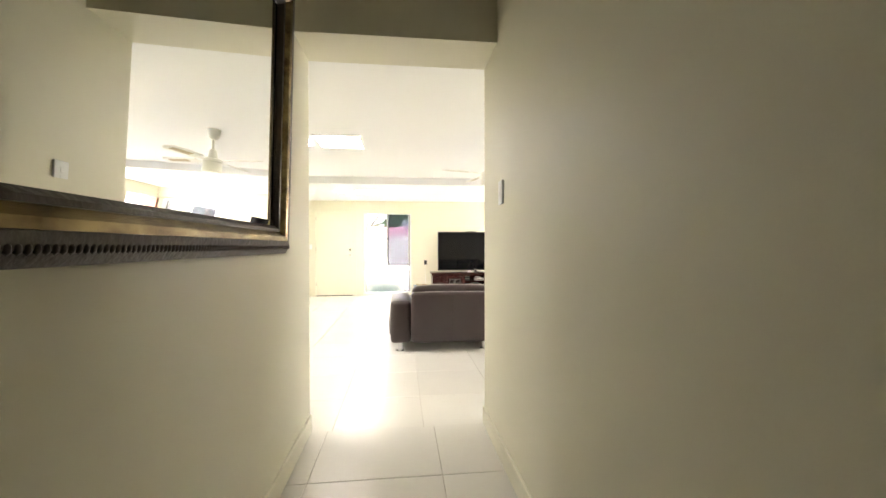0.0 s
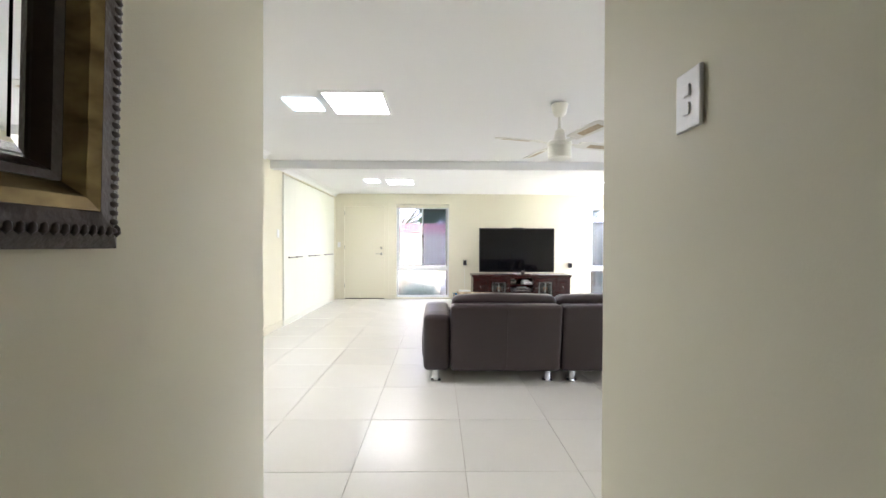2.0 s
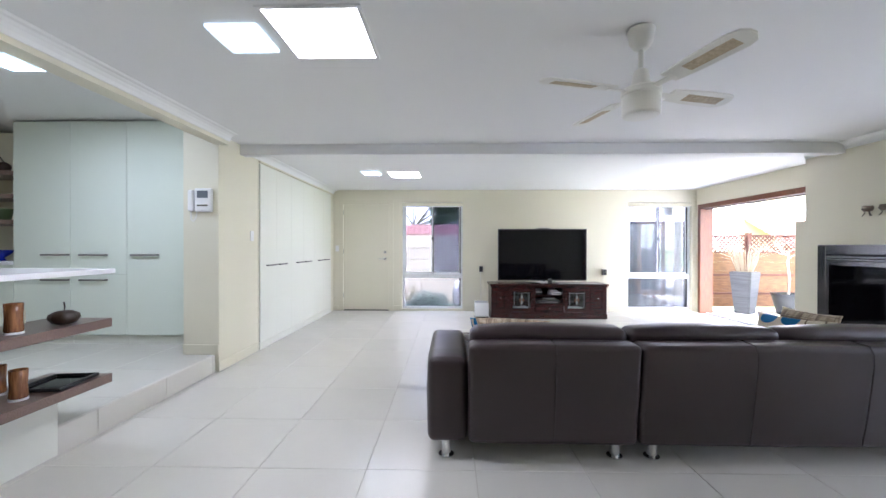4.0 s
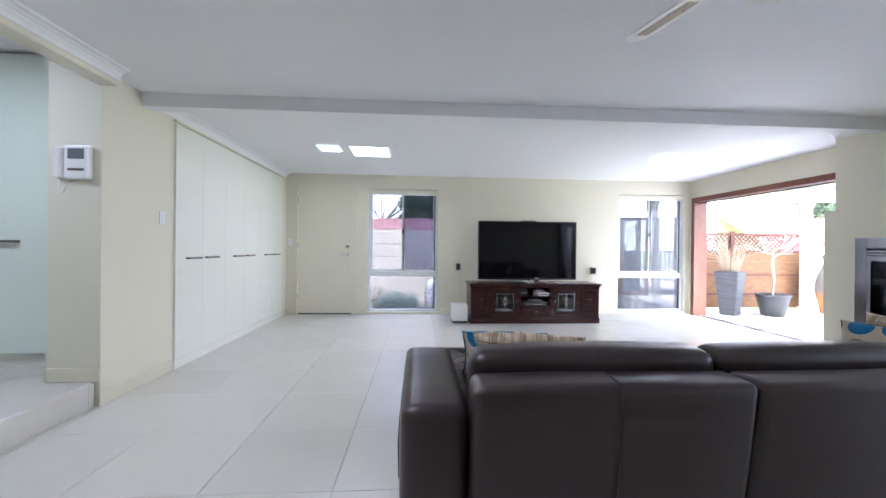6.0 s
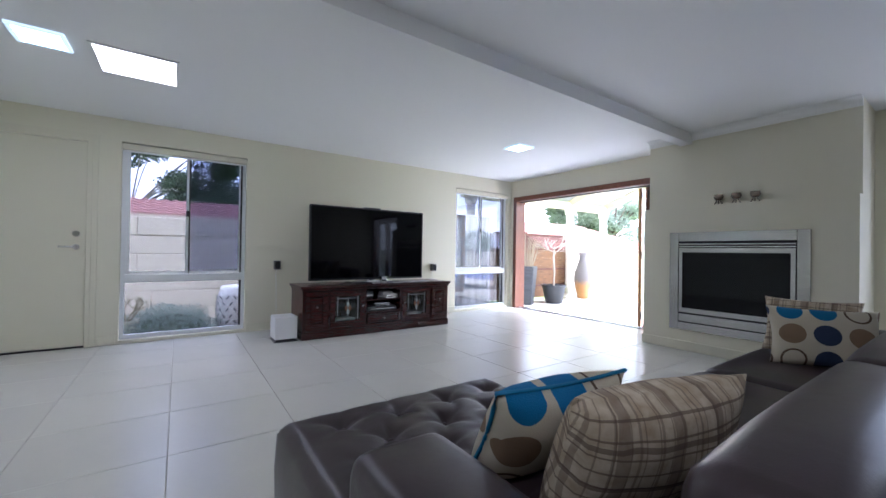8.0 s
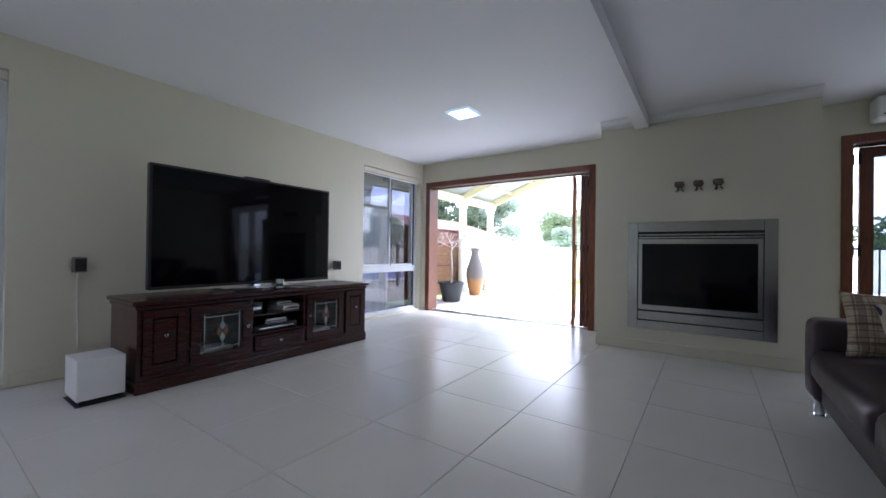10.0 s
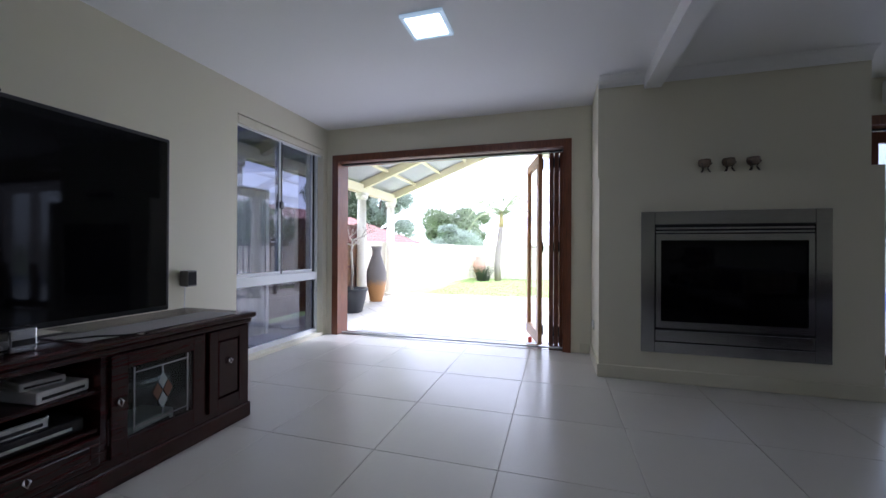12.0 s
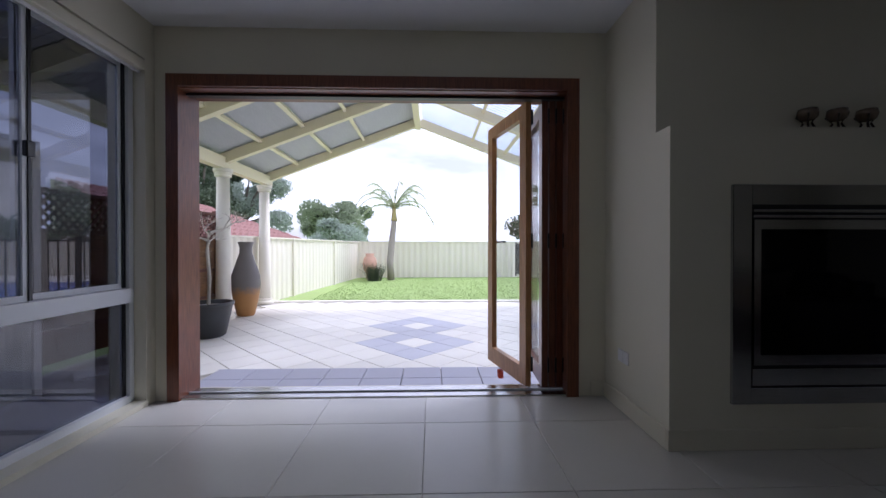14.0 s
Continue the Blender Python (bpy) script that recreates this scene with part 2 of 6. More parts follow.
def thing(name, m, label, category, group="", kind=""):
    ob = new(name)
    ob.empty_display_size = 0.1
    ob.matrix_world = m
    return tagged(ob, label, category, group, kind)


def structure(name, bm, mat, label, category):
    return tagged(part(name, bm, mat), label, category, "", "structure")


# ---- large structure ----
XW, XE, YS, YN = -2.1, 4.86, 2.54, 9.89     # inner faces of the living room
HL, HR, HS, STEP = -0.35, 0.655, -2.4, 0.167  # hall walls, hall end behind, raised floor
TOP = 2.75

W1 = (-0.76, 0.41, 0.03, 2.1)     # window one: x, x, z, z
W2 = (3.57, 4.78, 0.03, 2.09)     # window two
D1 = (-1.9, -1.02, 0.0, 2.045)    # door
B1 = (7.25, 9.79, 0.0, 2.01)      # bifold one: y, y, z, z
B2 = (2.75, 5.1, 0.0, 2.01)       # bifold two


def wall_y(name, y0, y1, x0, x1, z1, holes, mat, label):
    """A wall along x with rectangular openings (x, x, z, z)."""
    bm, x = bmesh.new(), x0
    for a, b, c, d in sorted(holes):
        box(bm, x, a, y0, y1, -0.2, z1)
        if c > -0.15:
            box(bm, a, b, y0, y1, -0.2, c)
        box(bm, a, b, y0, y1, d, z1)
        x = b
    box(bm, x, x1, y0, y1, -0.2, z1)
    return structure(name, bm, mat, label, "wall")


def wall_x(name, x0, x1, y0, y1, z1, holes, mat, label):
    bm, y = bmesh.new(), y0
    for a, b, c, d in sorted(holes):
        box(bm, x0, x1, y, a, -0.2, z1)
        if c > -0.15:
            box(bm, x0, x1, a, b, -0.2, c)
        box(bm, x0, x1, a, b, d, z1)
        y = b
    box(bm, x0, x1, y, y1, -0.2, z1)
    return structure(name, bm, mat, label, "wall")


wall_y("wall_north", YN, YN + 0.22, -2.9, XE + 0.22, TOP, [W1, W2, (D1[0] - 0.04, D1[1] + 0.04, -0.2, D1[3] + 0.04)], M_WALL, "cream painted wall with a door and two windows")
wall_x("wall_east", XE, XE + 0.22, YS - 0.3, YN, TOP, [B1, B2], M_WALL, "cream painted wall with two bifold door openings")
wall_y("wall_south", YS - 0.3, YS, HR + 0.12, XE, TOP, [], M_WALL, "cream painted wall beside the hall opening")
wall_y("wall_south_short", YS - 0.3, YS, -2.02, HL - 0.12, TOP, [], M_WALL, "cream painted wall between hall and kitchen")
structure("lintel", boxes((HL, HR, YS - 0.3, YS, 2.25, TOP)), M_WALL, "cream lintel over the end of the hall", "wall")
wall_x("hall_wall_east", HR, HR + 0.12, HS, YS, TOP, [], M_WALL, "plain cream hall wall with a light switch")
wall_x("hall_wall_west", HL - 0.12, HL, HS, YS, TOP, [], M_WALL, "plain cream hall wall with a framed mirror")
wall_y("hall_wall_end", HS - 0.12, HS, HL - 0.12, HR + 0.12, TOP, [], M_WALL, "cream wall closing the hall")
# cupboard wall on the west side and the pier with the intercom
structure("wall_west", boxes((-2.45, XW, 6.22, YN, -0.2, TOP)), M_WALL, "cream painted wall around built-in cupboards", "wall")
structure("kitchen_lintel", boxes((-2.12, -1.995, YS, 6.22, 2.22, TOP)), M_WALL, "cream lintel over the wide kitchen opening", "wall")
structure("kitchen_wall_north", boxes((-5.6, -2.45, 7.2, 7.32, -0.2, TOP)), M_WALL, "cream wall behind the tall kitchen cupboards", "wall")
structure("kitchen_wall_west", boxes((-5.72, -5.6, 1.4, 7.32, -0.2, TOP)), M_WALL, "cream kitchen wall", "wall")
structure("kitchen_wall_south", boxes((-5.6, -2.02, 1.4, 1.52, -0.2, TOP)), M_WALL, "cream kitchen wall", "wall")
structure("kitchen_wall_east", boxes((-2.02, -1.9, 1.4, YS - 0.3, -0.2, TOP)), M_WALL, "cream kitchen wall", "wall")
# ceilings
structure("ceiling", boxes((-2.12, XE, YS, YN, CEIL, CEIL + 0.12)), M_CEIL, "white painted plasterboard ceiling", "ceiling")
structure("ceiling_kitchen", boxes((-5.6, -2.12, 1.52, 7.2, CEIL_K, CEIL_K + 0.1)), M_CEIL, "white painted kitchen ceiling", "ceiling")
structure("ceiling_hall", boxes((HL, HR, HS, YS - 0.3, CEIL_K, CEIL_K + 0.1)), M_CEIL, "white painted hall ceiling", "ceiling")
structure("ceiling_beam", boxes((XW, 4.6, 6.6, 6.72, CEIL - 0.11, CEIL + 0.02)), M_CEIL, "white painted ceiling beam across the room", "beam")
# fireplace breast: a thick lower part with a ledge, thinner above
FX, FXU, FY0, FY1 = 4.195, 4.31, 5.34, 7.05
structure("fireplace_wall_lower", boxes((FX, XE, FY0, FY1, -0.2, 1.53)), M_WALL, "cream rendered fireplace wall with a ledge", "wall")
structure("fireplace_wall_upper", boxes((FXU, XE, FY0, FY1, 1.53, CEIL)), M_WALL, "cream rendered wall above the fireplace ledge", "wall")


def cove(name, pts, label):
    """A small cornice along a line: a quarter-round strip under the ceiling. pts: start, end, inward normal."""
    (x0, y0), (x1, y1), (nx, ny) = pts
    bm = bmesh.new()
    prof = [(0.0, -0.075), (0.008, -0.075)] + [(0.078 - 0.068 * math.cos(a), -0.075 + 0.065 * math.sin(a)) for a in (0.1, 0.4, 0.8, 1.2, 1.5)] + [(0.085, -0.001), (0.0, -0.001)]
    ends = [[bm.verts.new((x + nx * d, y + ny * d, CEIL + h)) for d, h in prof] for x, y in ((x0, y0), (x1, y1))]
    n = len(prof)
    for k in range(n):
        bm.faces.new((ends[0][k], ends[0][(k + 1) % n], ends[1][(k + 1) % n], ends[1][k]))
    bm.faces.new(ends[0]), bm.faces.new(ends[1][::-1])
    return structure(name, bm, M_CEIL, label, "cornice")


cove("cornice_west", ((-1.995, YS), (-1.995, 6.22), (1, 0)), "white cove cornice")
cove("cornice_west_two", ((XW, 6.72), (XW, YN), (1, 0)), "white cove cornice")
cove("cornice_fireplace", ((FXU, FY0), (FXU, FY1), (-1, 0)), "white cove cornice")


def skirting(*dims):
    for d in dims:
        bm = rbox(*d, r=0.006, seg=2)
        structure("baseboard", bm, M_TRIM, "cream painted skirting", "skirting")


SK, SH = 0.014, 0.1
skirting((D1[1] + 0.1, W1[0] - 0.02, YN - SK, YN, 0, SH), (W1[1] + 0.02, W2[0] - 0.02, YN - SK, YN, 0, SH), (XW, D1[0] - 0.1, YN - SK, YN, 0, SH),
         (FX - SK, FX, FY0, FY1 + SK, 0, SH), (FX, XE, FY1, FY1 + SK, 0, SH), (XE - SK, XE, FY1 + SK, B1[0] - 0.1, 0, SH),
         (HL, HL + SK, HS, YS, STEP, STEP + SH), (HR - SK, HR, HS, YS, STEP, STEP + SH),
         (-2.45, XW, 6.22 - SK, 6.22, STEP, STEP + SH), (XW, XW + SK, 6.22 - SK, 6.98, 0, SH), (HR, XE, YS, YS + SK, 0, SH))

# ---- door, windows, bifolds ----


def front_door():
    x0, x1, z0, z1 = D1
    d = tagged(new("door_1"), "closed plain cream flush door with chrome lever and lock", "door", "", "structure")
    part("door_frame", boxes((x0 - 0.04, x0 - 0.004, YN - 0.02, YN + 0.2, 0, z1 + 0.04), (x1 + 0.004, x1 + 0.04, YN - 0.02, YN + 0.2, 0, z1 + 0.04), (x0 - 0.004, x1 + 0.004, YN - 0.02, YN + 0.2, z1 + 0.004, z1 + 0.04)), M_TRIM, d)
    part("architrave", boxes((x0 - 0.085, x0 - 0.041, YN - 0.016, YN, 0, z1 + 0.085), (x1 + 0.041, x1 + 0.085, YN - 0.016, YN, 0, z1 + 0.085), (x0 - 0.041, x1 + 0.041, YN - 0.016, YN, z1 + 0.041, z1 + 0.085)), M_TRIM, d)
    part("leaf", rbox(x0, x1, YN + 0.0, YN + 0.04, 0.018, z1, 0.003), M_DOOR, d)
    part("seal", boxes((x0, x1, YN + 0.005, YN + 0.03, 0.002, 0.016)), M_BLACK, d, "black rubber draught seal")
    part("sill", boxes((x0 - 0.03, x1 + 0.03, YN - 0.01, YN + 0.2, -0.004, 0.002)), M_STEEL, d)
    hx, hz = x1 - 0.07, 1.0
    bm = cyl(0.027, 0.027, 0, 0.012, 20)
    bm.transform(pose(hx, YN, hz, 90, 0, 0))
    part("rose", bm, M_CHROME, d, "chrome round handle rose")
    part("door_handle", tube([(hx, YN - 0.01, hz), (hx, YN - 0.05, hz), (hx - 0.03, YN - 0.055, hz), (hx - 0.12, YN - 0.052, hz)], 0.009), M_CHROME, d, "chrome lever handle", True)
    bm = cyl(0.03, 0.027, 0, 0.018, 24)
    bm.transform(pose(hx, YN, hz + 0.13, 90, 0, 0))
    part("deadlock", bm, M_CHROME, d, "round chrome deadlock")
    for z in (0.25, 1.1, 1.85):
        part("hinge", boxes((x0 - 0.006, x0 + 0.004, YN - 0.004, YN + 0.002, z, z + 0.09)), M_STEEL, d)


front_door()


def window(name, x0, x1, z0, z1, label, glass, screen=None):
    """A full-height aluminium window: a fixed pane below, a sliding pair above, a roller blind's box on top."""
    w = tagged(new(name), label, "window", "", "structure")
    y0, y1 = YN + 0.07, YN + 0.13
    f, mid, zb = 0.035, (x0 + x1) / 2, z1 - 0.075
    zm = 0.66
    part("window_frame", boxes((x0 + 0.001, x0 + f, y0, y1, z0, z1 - 0.001), (x1 - f, x1 - 0.001, y0, y1, z0, z1 - 0.001), (x0 + f, x1 - f, y0, y1, z0, z0 + 0.045), (x0 + f, x1 - f, y0, y1, z1 - 0.045, z1 - 0.001)), M_ALU, w)
    part("transom", rbox(x0 + f, x1 - f, y0 - 0.012, y1 + 0.002, zm - 0.03, zm + 0.055, 0.004), M_ALU, w)
    part("window_sill", boxes((x0 + 0.002, x1 - 0.002, YN - 0.012, y0, z0 - 0.028, z0 + 0.004)), M_TRIM, w)
    part("pane", boxes((x0 + f, x1 - f, y0 + 0.028, y0 + 0.034, z0 + 0.045, zm - 0.03)), glass, w).visible_shadow = False
    for k, (a, b, yy) in enumerate(((x0 + f, mid + 0.02, y0 + 0.004), (mid - 0.02, x1 - f, y0 + 0.03))):
        s = part("sash", boxes((a, a + 0.035, yy, yy + 0.022, zm + 0.057, z1 - 0.047), (b - 0.035, b, yy, yy + 0.022, zm + 0.057, z1 - 0.047), (a + 0.035, b - 0.035, yy, yy + 0.022, zm + 0.057, zm + 0.085), (a + 0.035, b - 0.035, yy, yy + 0.022, z1 - 0.075, z1 - 0.047)), M_ALU, w)
        part("pane", boxes((a + 0.035, b - 0.035, yy + 0.009, yy + 0.014, zm + 0.085, z1 - 0.075)), glass, s).visible_shadow = False
    part("latch", rbox(mid - 0.018, mid + 0.022, y0 - 0.02, y0 + 0.003, 1.36, 1.43, 0.006), M_BLACK, w, "black sash latch")
    part("fly_screen_edge", boxes((mid + 0.016, mid + 0.026, y0 + 0.056, y0 + 0.066, zm + 0.06, z1 - 0.05)), M_BLACK, w)
    # black strips put in the frame's shadow, between the sashes and at the jamb
    part("interlock_shadow", boxes((mid + 0.006, mid + 0.02, y0 - 0.002, y0 + 0.0035, zm + 0.06, z1 - 0.05)), M_BLACK, w, "dark strip painting the shadow where the sashes meet")
    part("jamb_shadow", boxes((x1 - f - 0.024, x1 - f - 0.002, y0 + 0.02, y0 + 0.0275, z0 + 0.047, zm - 0.032)), M_BLACK, w, "dark strip painting the shadow along the jamb")
    part("jamb_shadow", boxes((x1 - f - 0.02, x1 - f - 0.002, y0 + 0.02, y0 + 0.0295, zm + 0.058, z1 - 0.048)), M_BLACK, w, "dark strip painting the shadow along the jamb")
    if screen:
        part("fly_screen", boxes((mid + 0.03, x1 - f, y0 + 0.058, y0 + 0.061, zm + 0.06, z1 - 0.05)), screen, w, "grey insect screen").visible_shadow = False
    b = part("blind_box", rbox(x0 + 0.004, x1 - 0.004, YN - 0.005, YN + 0.065, zb, z1 - 0.012, 0.006), M_TRIM, w, "rolled-up cream roller blind")
    part("bottom_rail", rbox(x0 + 0.012, x1 - 0.012, YN + 0.02, YN + 0.03, zb - 0.02, zb - 0.002, 0.003), M_WHITE, b)


window("window_1", *W1, "tall white aluminium window with raised blind beside the door", M_GLASS_T, clear_glass("insect mesh", (0.55, 0.57, 0.65), 0.004))
window("window_2", *W2, "tall white aluminium window with raised blind near the bifold doors", M_GLASS_D)


def bifold(name, y0, y1, z1, label):
    """A red-brown timber door frame with its leaves folded to one side."""
    d = tagged(new(name), label, "bifold door", "", "structure")
    a, th = 0.055, 0.022
    part("architrave", boxes((XE - th, XE, y0 - 0.02, y0 + a, 0, z1 + 0.02), (XE - th, XE, y1 - a, y1 + 0.02, 0, z1 + 0.02), (XE - th, XE, y0 + a, y1 - a, z1 - a, z1 + 0.02)), M_BIFOLD, d)
    part("jamb", boxes((XE + 0.001, XE + 0.22, y0 + 0.001, y0 + 0.04, 0, z1), (XE + 0.001, XE + 0.22, y1 - 0.04, y1 - 0.001, 0, z1)), M_BIFOLD, d)
    part("head", boxes((XE + 0.001, XE + 0.22, y0 + 0.04, y1 - 0.04, z1 - 0.06, z1 - 0.001)), M_BIFOLD, d)
    part("head_track", boxes((XE + 0.08, XE + 0.13, y0 + 0.04, y1 - 0.04, z1 - 0.075, z1 - 0.061)), M_BLACK, d)
    part("sill_track", boxes((XE + 0.02, XE + 0.2, y0 + 0.04, y1 - 0.04, -0.01, 0.004)), M_STEEL, d, "silver aluminium sill track")
    part("track_rib", boxes((XE + 0.1, XE + 0.11, y0 + 0.04, y1 - 0.04, 0.004, 0.012)), M_ALU, d)
    return d


def leaf(parent, m, width, height, timber, glass=None):
    """One glazed bifold leaf, hinged at its own origin and running along +x."""
    h = part("leaf", boxes((0, 0.09, -0.02, 0.02, 0.02, height), (width - 0.09, width, -0.02, 0.02, 0.02, height), (0.09, width - 0.09, -0.02, 0.02, 0.02, 0.14), (0.09, width - 0.09, -0.02, 0.02, height - 0.09, height)), timber, parent)
    h.matrix_local = m
    part("pane", boxes((0.09, width - 0.09, -0.003, 0.003, 0.14, height - 0.09)), glass or M_GLASS, h).visible_shadow = False
    for z in (0.12, 0.95, height - 0.15):
        part("hinge", rbox(-0.012, 0.012, -0.03, -0.018, z, z + 0.1, 0.003), M_BLACK, h)
    return h


b1 = bifold("door_2", B1[0], B1[1], B1[3], "wide open red-brown timber bifold doors folded aside")
for k, yk in enumerate((0.065, 0.115, 0.165)):
    leaf(b1, pose(XE + 0.1, B1[0] + yk, 0, 0, 0, 2 - 3 * k), 0.62, 1.93, M_BIFOLD)
# this leaf takes a lighter, more golden colour than the folded ones
swing = leaf(b1, pose(XE + 0.12, B1[0] + 0.27, 0, 0, 0, 14), 0.66, 1.93, M_BIFOLD_GOLD)
part("door_handle", tube([(0.61, -0.02, 1.0), (0.61, -0.06, 1.0), (0.50, -0.06, 1.0)], 0.009), M_STEEL, swing, "steel lever handle", True)
part("handle_plate", rbox(0.595, 0.625, -0.028, -0.018, 0.9, 1.08, 0.003), M_STEEL, swing)
stop = thing("door_stop", pose(5.36, 7.64, -0.05), "small red rubber door wedge under the open leaf", "door stop")
part("wedge", rbox(-0.03, 0.03, -0.02, 0.02, 0, 0.06, 0.008), material("red rubber", (0.55, 0.06, 0.03), 0.6), stop)

b2 = bifold("door_3", B2[0], B2[1], B2[3], "second red-brown timber bifold door with tinted leaves mostly closed")
# one leaf folded out at the jamb, the rest closed across the opening
leaf(b2, pose(XE + 0.13, B2[1] - 0.065, 0, 0, 0, -8), 0.6, 1.93, M_BIFOLD)
for k, turn in enumerate((-86, -90, -90)):
    leaf(b2, pose(XE + 0.12, B2[1] - 0.12 - 0.73 * k, 0, 0, 0, turn), 0.715, 1.93, M_BIFOLD, M_GLASS_B)

# ---- hall and kitchen base, floor bodies ----
structure("floor", boxes((XW - 0.52, XE + 0.02, YS - 0.02, YN + 0.01, -0.2, -0.005)), M_GROUT, "cream porcelain floor tiles with thin grey joints", "floor")
structure("floor_hall", boxes((HL, HR, HS, YS - 0.002, -0.2, STEP - 0.005)), M_GROUT, "cream porcelain hall tiles one step up", "floor")
structure("floor_kitchen", boxes((-5.6, -2.135, 1.52, 7.2, -0.19, STEP - 0.005)), M_GROUT, "cream porcelain kitchen tiles one step up", "floor")

for k in range(7):
    y0, y1 = 2.56 + 0.6 * k, min(6.2, 2.56 + 0.6 * k + 0.597)
    if y1 > y0:
        structure("step_riser", rbox(-2.134, -2.122, y0, y1, -0.005, STEP - 0.001, 0.002, 1), M_TILE, "cream tile step riser to the kitchen", "step")

# ---- corner sofa ----


def puffy(x0, x1, y0, y1, z0, z1, r=0.06, seg=4, swell=0.02, n=10):
    """A soft upholstered block: rounded, with its sides swelling a little."""
    bm = rbox(x0, x1, y0, y1, z0, z1, r, seg)
    bmesh.ops.subdivide_edges(bm, edges=[e for e in bm.edges if e.calc_length() > 0.12], cuts=3, use_grid_fill=True)
    c = Vector(((x0 + x1) / 2, (y0 + y1) / 2, (z0 + z1) / 2))
    h = Vector(((x1 - x0) / 2, (y1 - y0) / 2, (z1 - z0) / 2))
    for v in bm.verts:
        u = [max(-1, min(1, (v.co[i] - c[i]) / h[i])) for i in range(3)]
        for i in range(3):
            j, k = (i + 1) % 3, (i + 2) % 3
            v.co[i] += u[i] * swell * (1 - u[j] ** 2) * (1 - u[k] ** 2)
        w = noise.noise_vector(v.co * 5 + Vector((3, 1, 7))) * 0.006
        v.co += w
    return bm


sofa = thing("corner_sofa", pose(0.04, 4.72, 0), "dark brown leather corner sofa with tufted chaise on chrome feet", "sofa")
SL = 3.2
part("arm", puffy(0, 0.235, -0.02, 0.8, 0.1, 0.583, 0.045, 4, 0.012), M_LEATHER, sofa, smooth=True)
part("arm", puffy(SL - 0.24, SL, 0.0, 0.88, 0.1, 0.575, 0.045, 4, 0.012), M_LEATHER, sofa, smooth=True)
for a, b in ((0.24, 1.185), (1.195, SL - 0.243)):
    bm = puffy(a, b, -0.042, 0.13, 0.105, 0.682, 0.03, 4, 0.012)
    for v in bm.verts:
        v.co.y -= 0.07 * max(0, v.co.z - 0.1) / 0.585
    part("backrest", bm, M_LEATHER, sofa, smooth=True)
    part("base_panel", rbox(a + 0.01, b - 0.01, 0.17, 0.85, 0.1, 0.26, 0.015), M_LEATHER, sofa)
for x in (0.71, 1.79, 2.4):
    part("seam", tube([(x, -0.061, 0.13), (x, -0.086, 0.28), (x, -0.103, 0.43), (x, -0.118, 0.56), (x, -0.119, 0.647), (x, -0.098, 0.687), (x, 0.01, 0.696)], 0.0035, 6), M_STITCH, sofa)
for a, b in ((0.25, 1.2), (1.2, 2.1), (2.1, SL - 0.25)):
    bm = puffy(a + 0.005, b - 0.005, 0.12, 0.3, 0.36, 0.745, 0.05, 4, 0.01)
    for v in bm.verts:
        v.co.y -= 0.04 * max(0, v.co.z - 0.36) / 0.38
        u = (v.co.x - (a + b) / 2) / ((b - a) / 2)
        v.co.z -= 0.012 * u ** 4 * max(0, v.co.z - 0.5) / 0.25
    part("back_cushion", bm, M_LEATHER, sofa, smooth=True)
for a, b in ((0.93, 1.95), (1.95, SL - 0.245)):
    part("seat_cushion", puffy(a + 0.005, b - 0.005, 0.3, 0.9, 0.24, 0.42, 0.06, 4, 0.02), M_LEATHER, sofa, smooth=True)


def tufted(x0, x1, y0, y1, z0, z1, buttons):
    """A buttoned pad: a fine grid pulled down at each button, with folds that run between them."""
    bm = bmesh.new()
    nx, ny = 90, 100
    grid = []
    for i in range(nx + 1):
        row = []
        for j in range(ny + 1):
            u, v = i / nx, j / ny
            x, y = x0 + (x1 - x0) * u, y0 + (y1 - y0) * v
            ex, ey = min(u, 1 - u) * (x1 - x0), min(v, 1 - v) * (y1 - y0)
            e = min(ex, ey)
            z = z1 - (0.045 * (1 - min(1, e / 0.055)) ** 2.2)
            dip = 0
            for bx, by in buttons:
                dx, dy = x - bx, y - by
                r = math.hypot(dx, dy)
                fold = (0.5 + 0.5 * math.cos(5 * math.atan2(dy, dx) + bx * 23 + by * 17)) ** 3
                dip += 0.034 * math.exp(-(r / 0.032) ** 1.5) + 0.008 * fold * math.exp(-(r / 0.09) ** 2)
            z -= dip
            z += 0.004 * noise.noise(Vector((x * 9, y * 9, 2)))
            row.append(bm.verts.new((x, y, z)))
        grid.append(row)
    for i in range(nx):
        for j in range(ny):
            bm.faces.new((grid[i][j], grid[i + 1][j], grid[i + 1][j + 1], grid[i][j + 1]))
    rim = [grid[i][0] for i in range(nx + 1)] + [grid[nx][j] for j in range(1, ny + 1)] + [grid[i][ny] for i in range(nx - 1, -1, -1)] + [grid[0][j] for j in range(ny - 1, 0, -1)]
    for h, grow in ((z1 - 0.16, 0.006), (z0 + 0.03, -0.004), (z0, -0.03)):
        low = []
        for p in rim:
            cx, cy = (x0 + x1) / 2, (y0 + y1) / 2
            low.append(bm.verts.new((p.co.x + grow * math.copysign(1, p.co.x - cx) * (abs(p.co.x - cx) > (x1 - x0) * 0.49), p.co.y + grow * math.copysign(1, p.co.y - cy) * (abs(p.co.y - cy) > (y1 - y0) * 0.49), h)))
        n = len(rim)
        for k in range(n):
            bm.faces.new((rim[k], low[k], low[(k + 1) % n], rim[(k + 1) % n]))
        rim = low
    bm.faces.new(rim)
    return bm


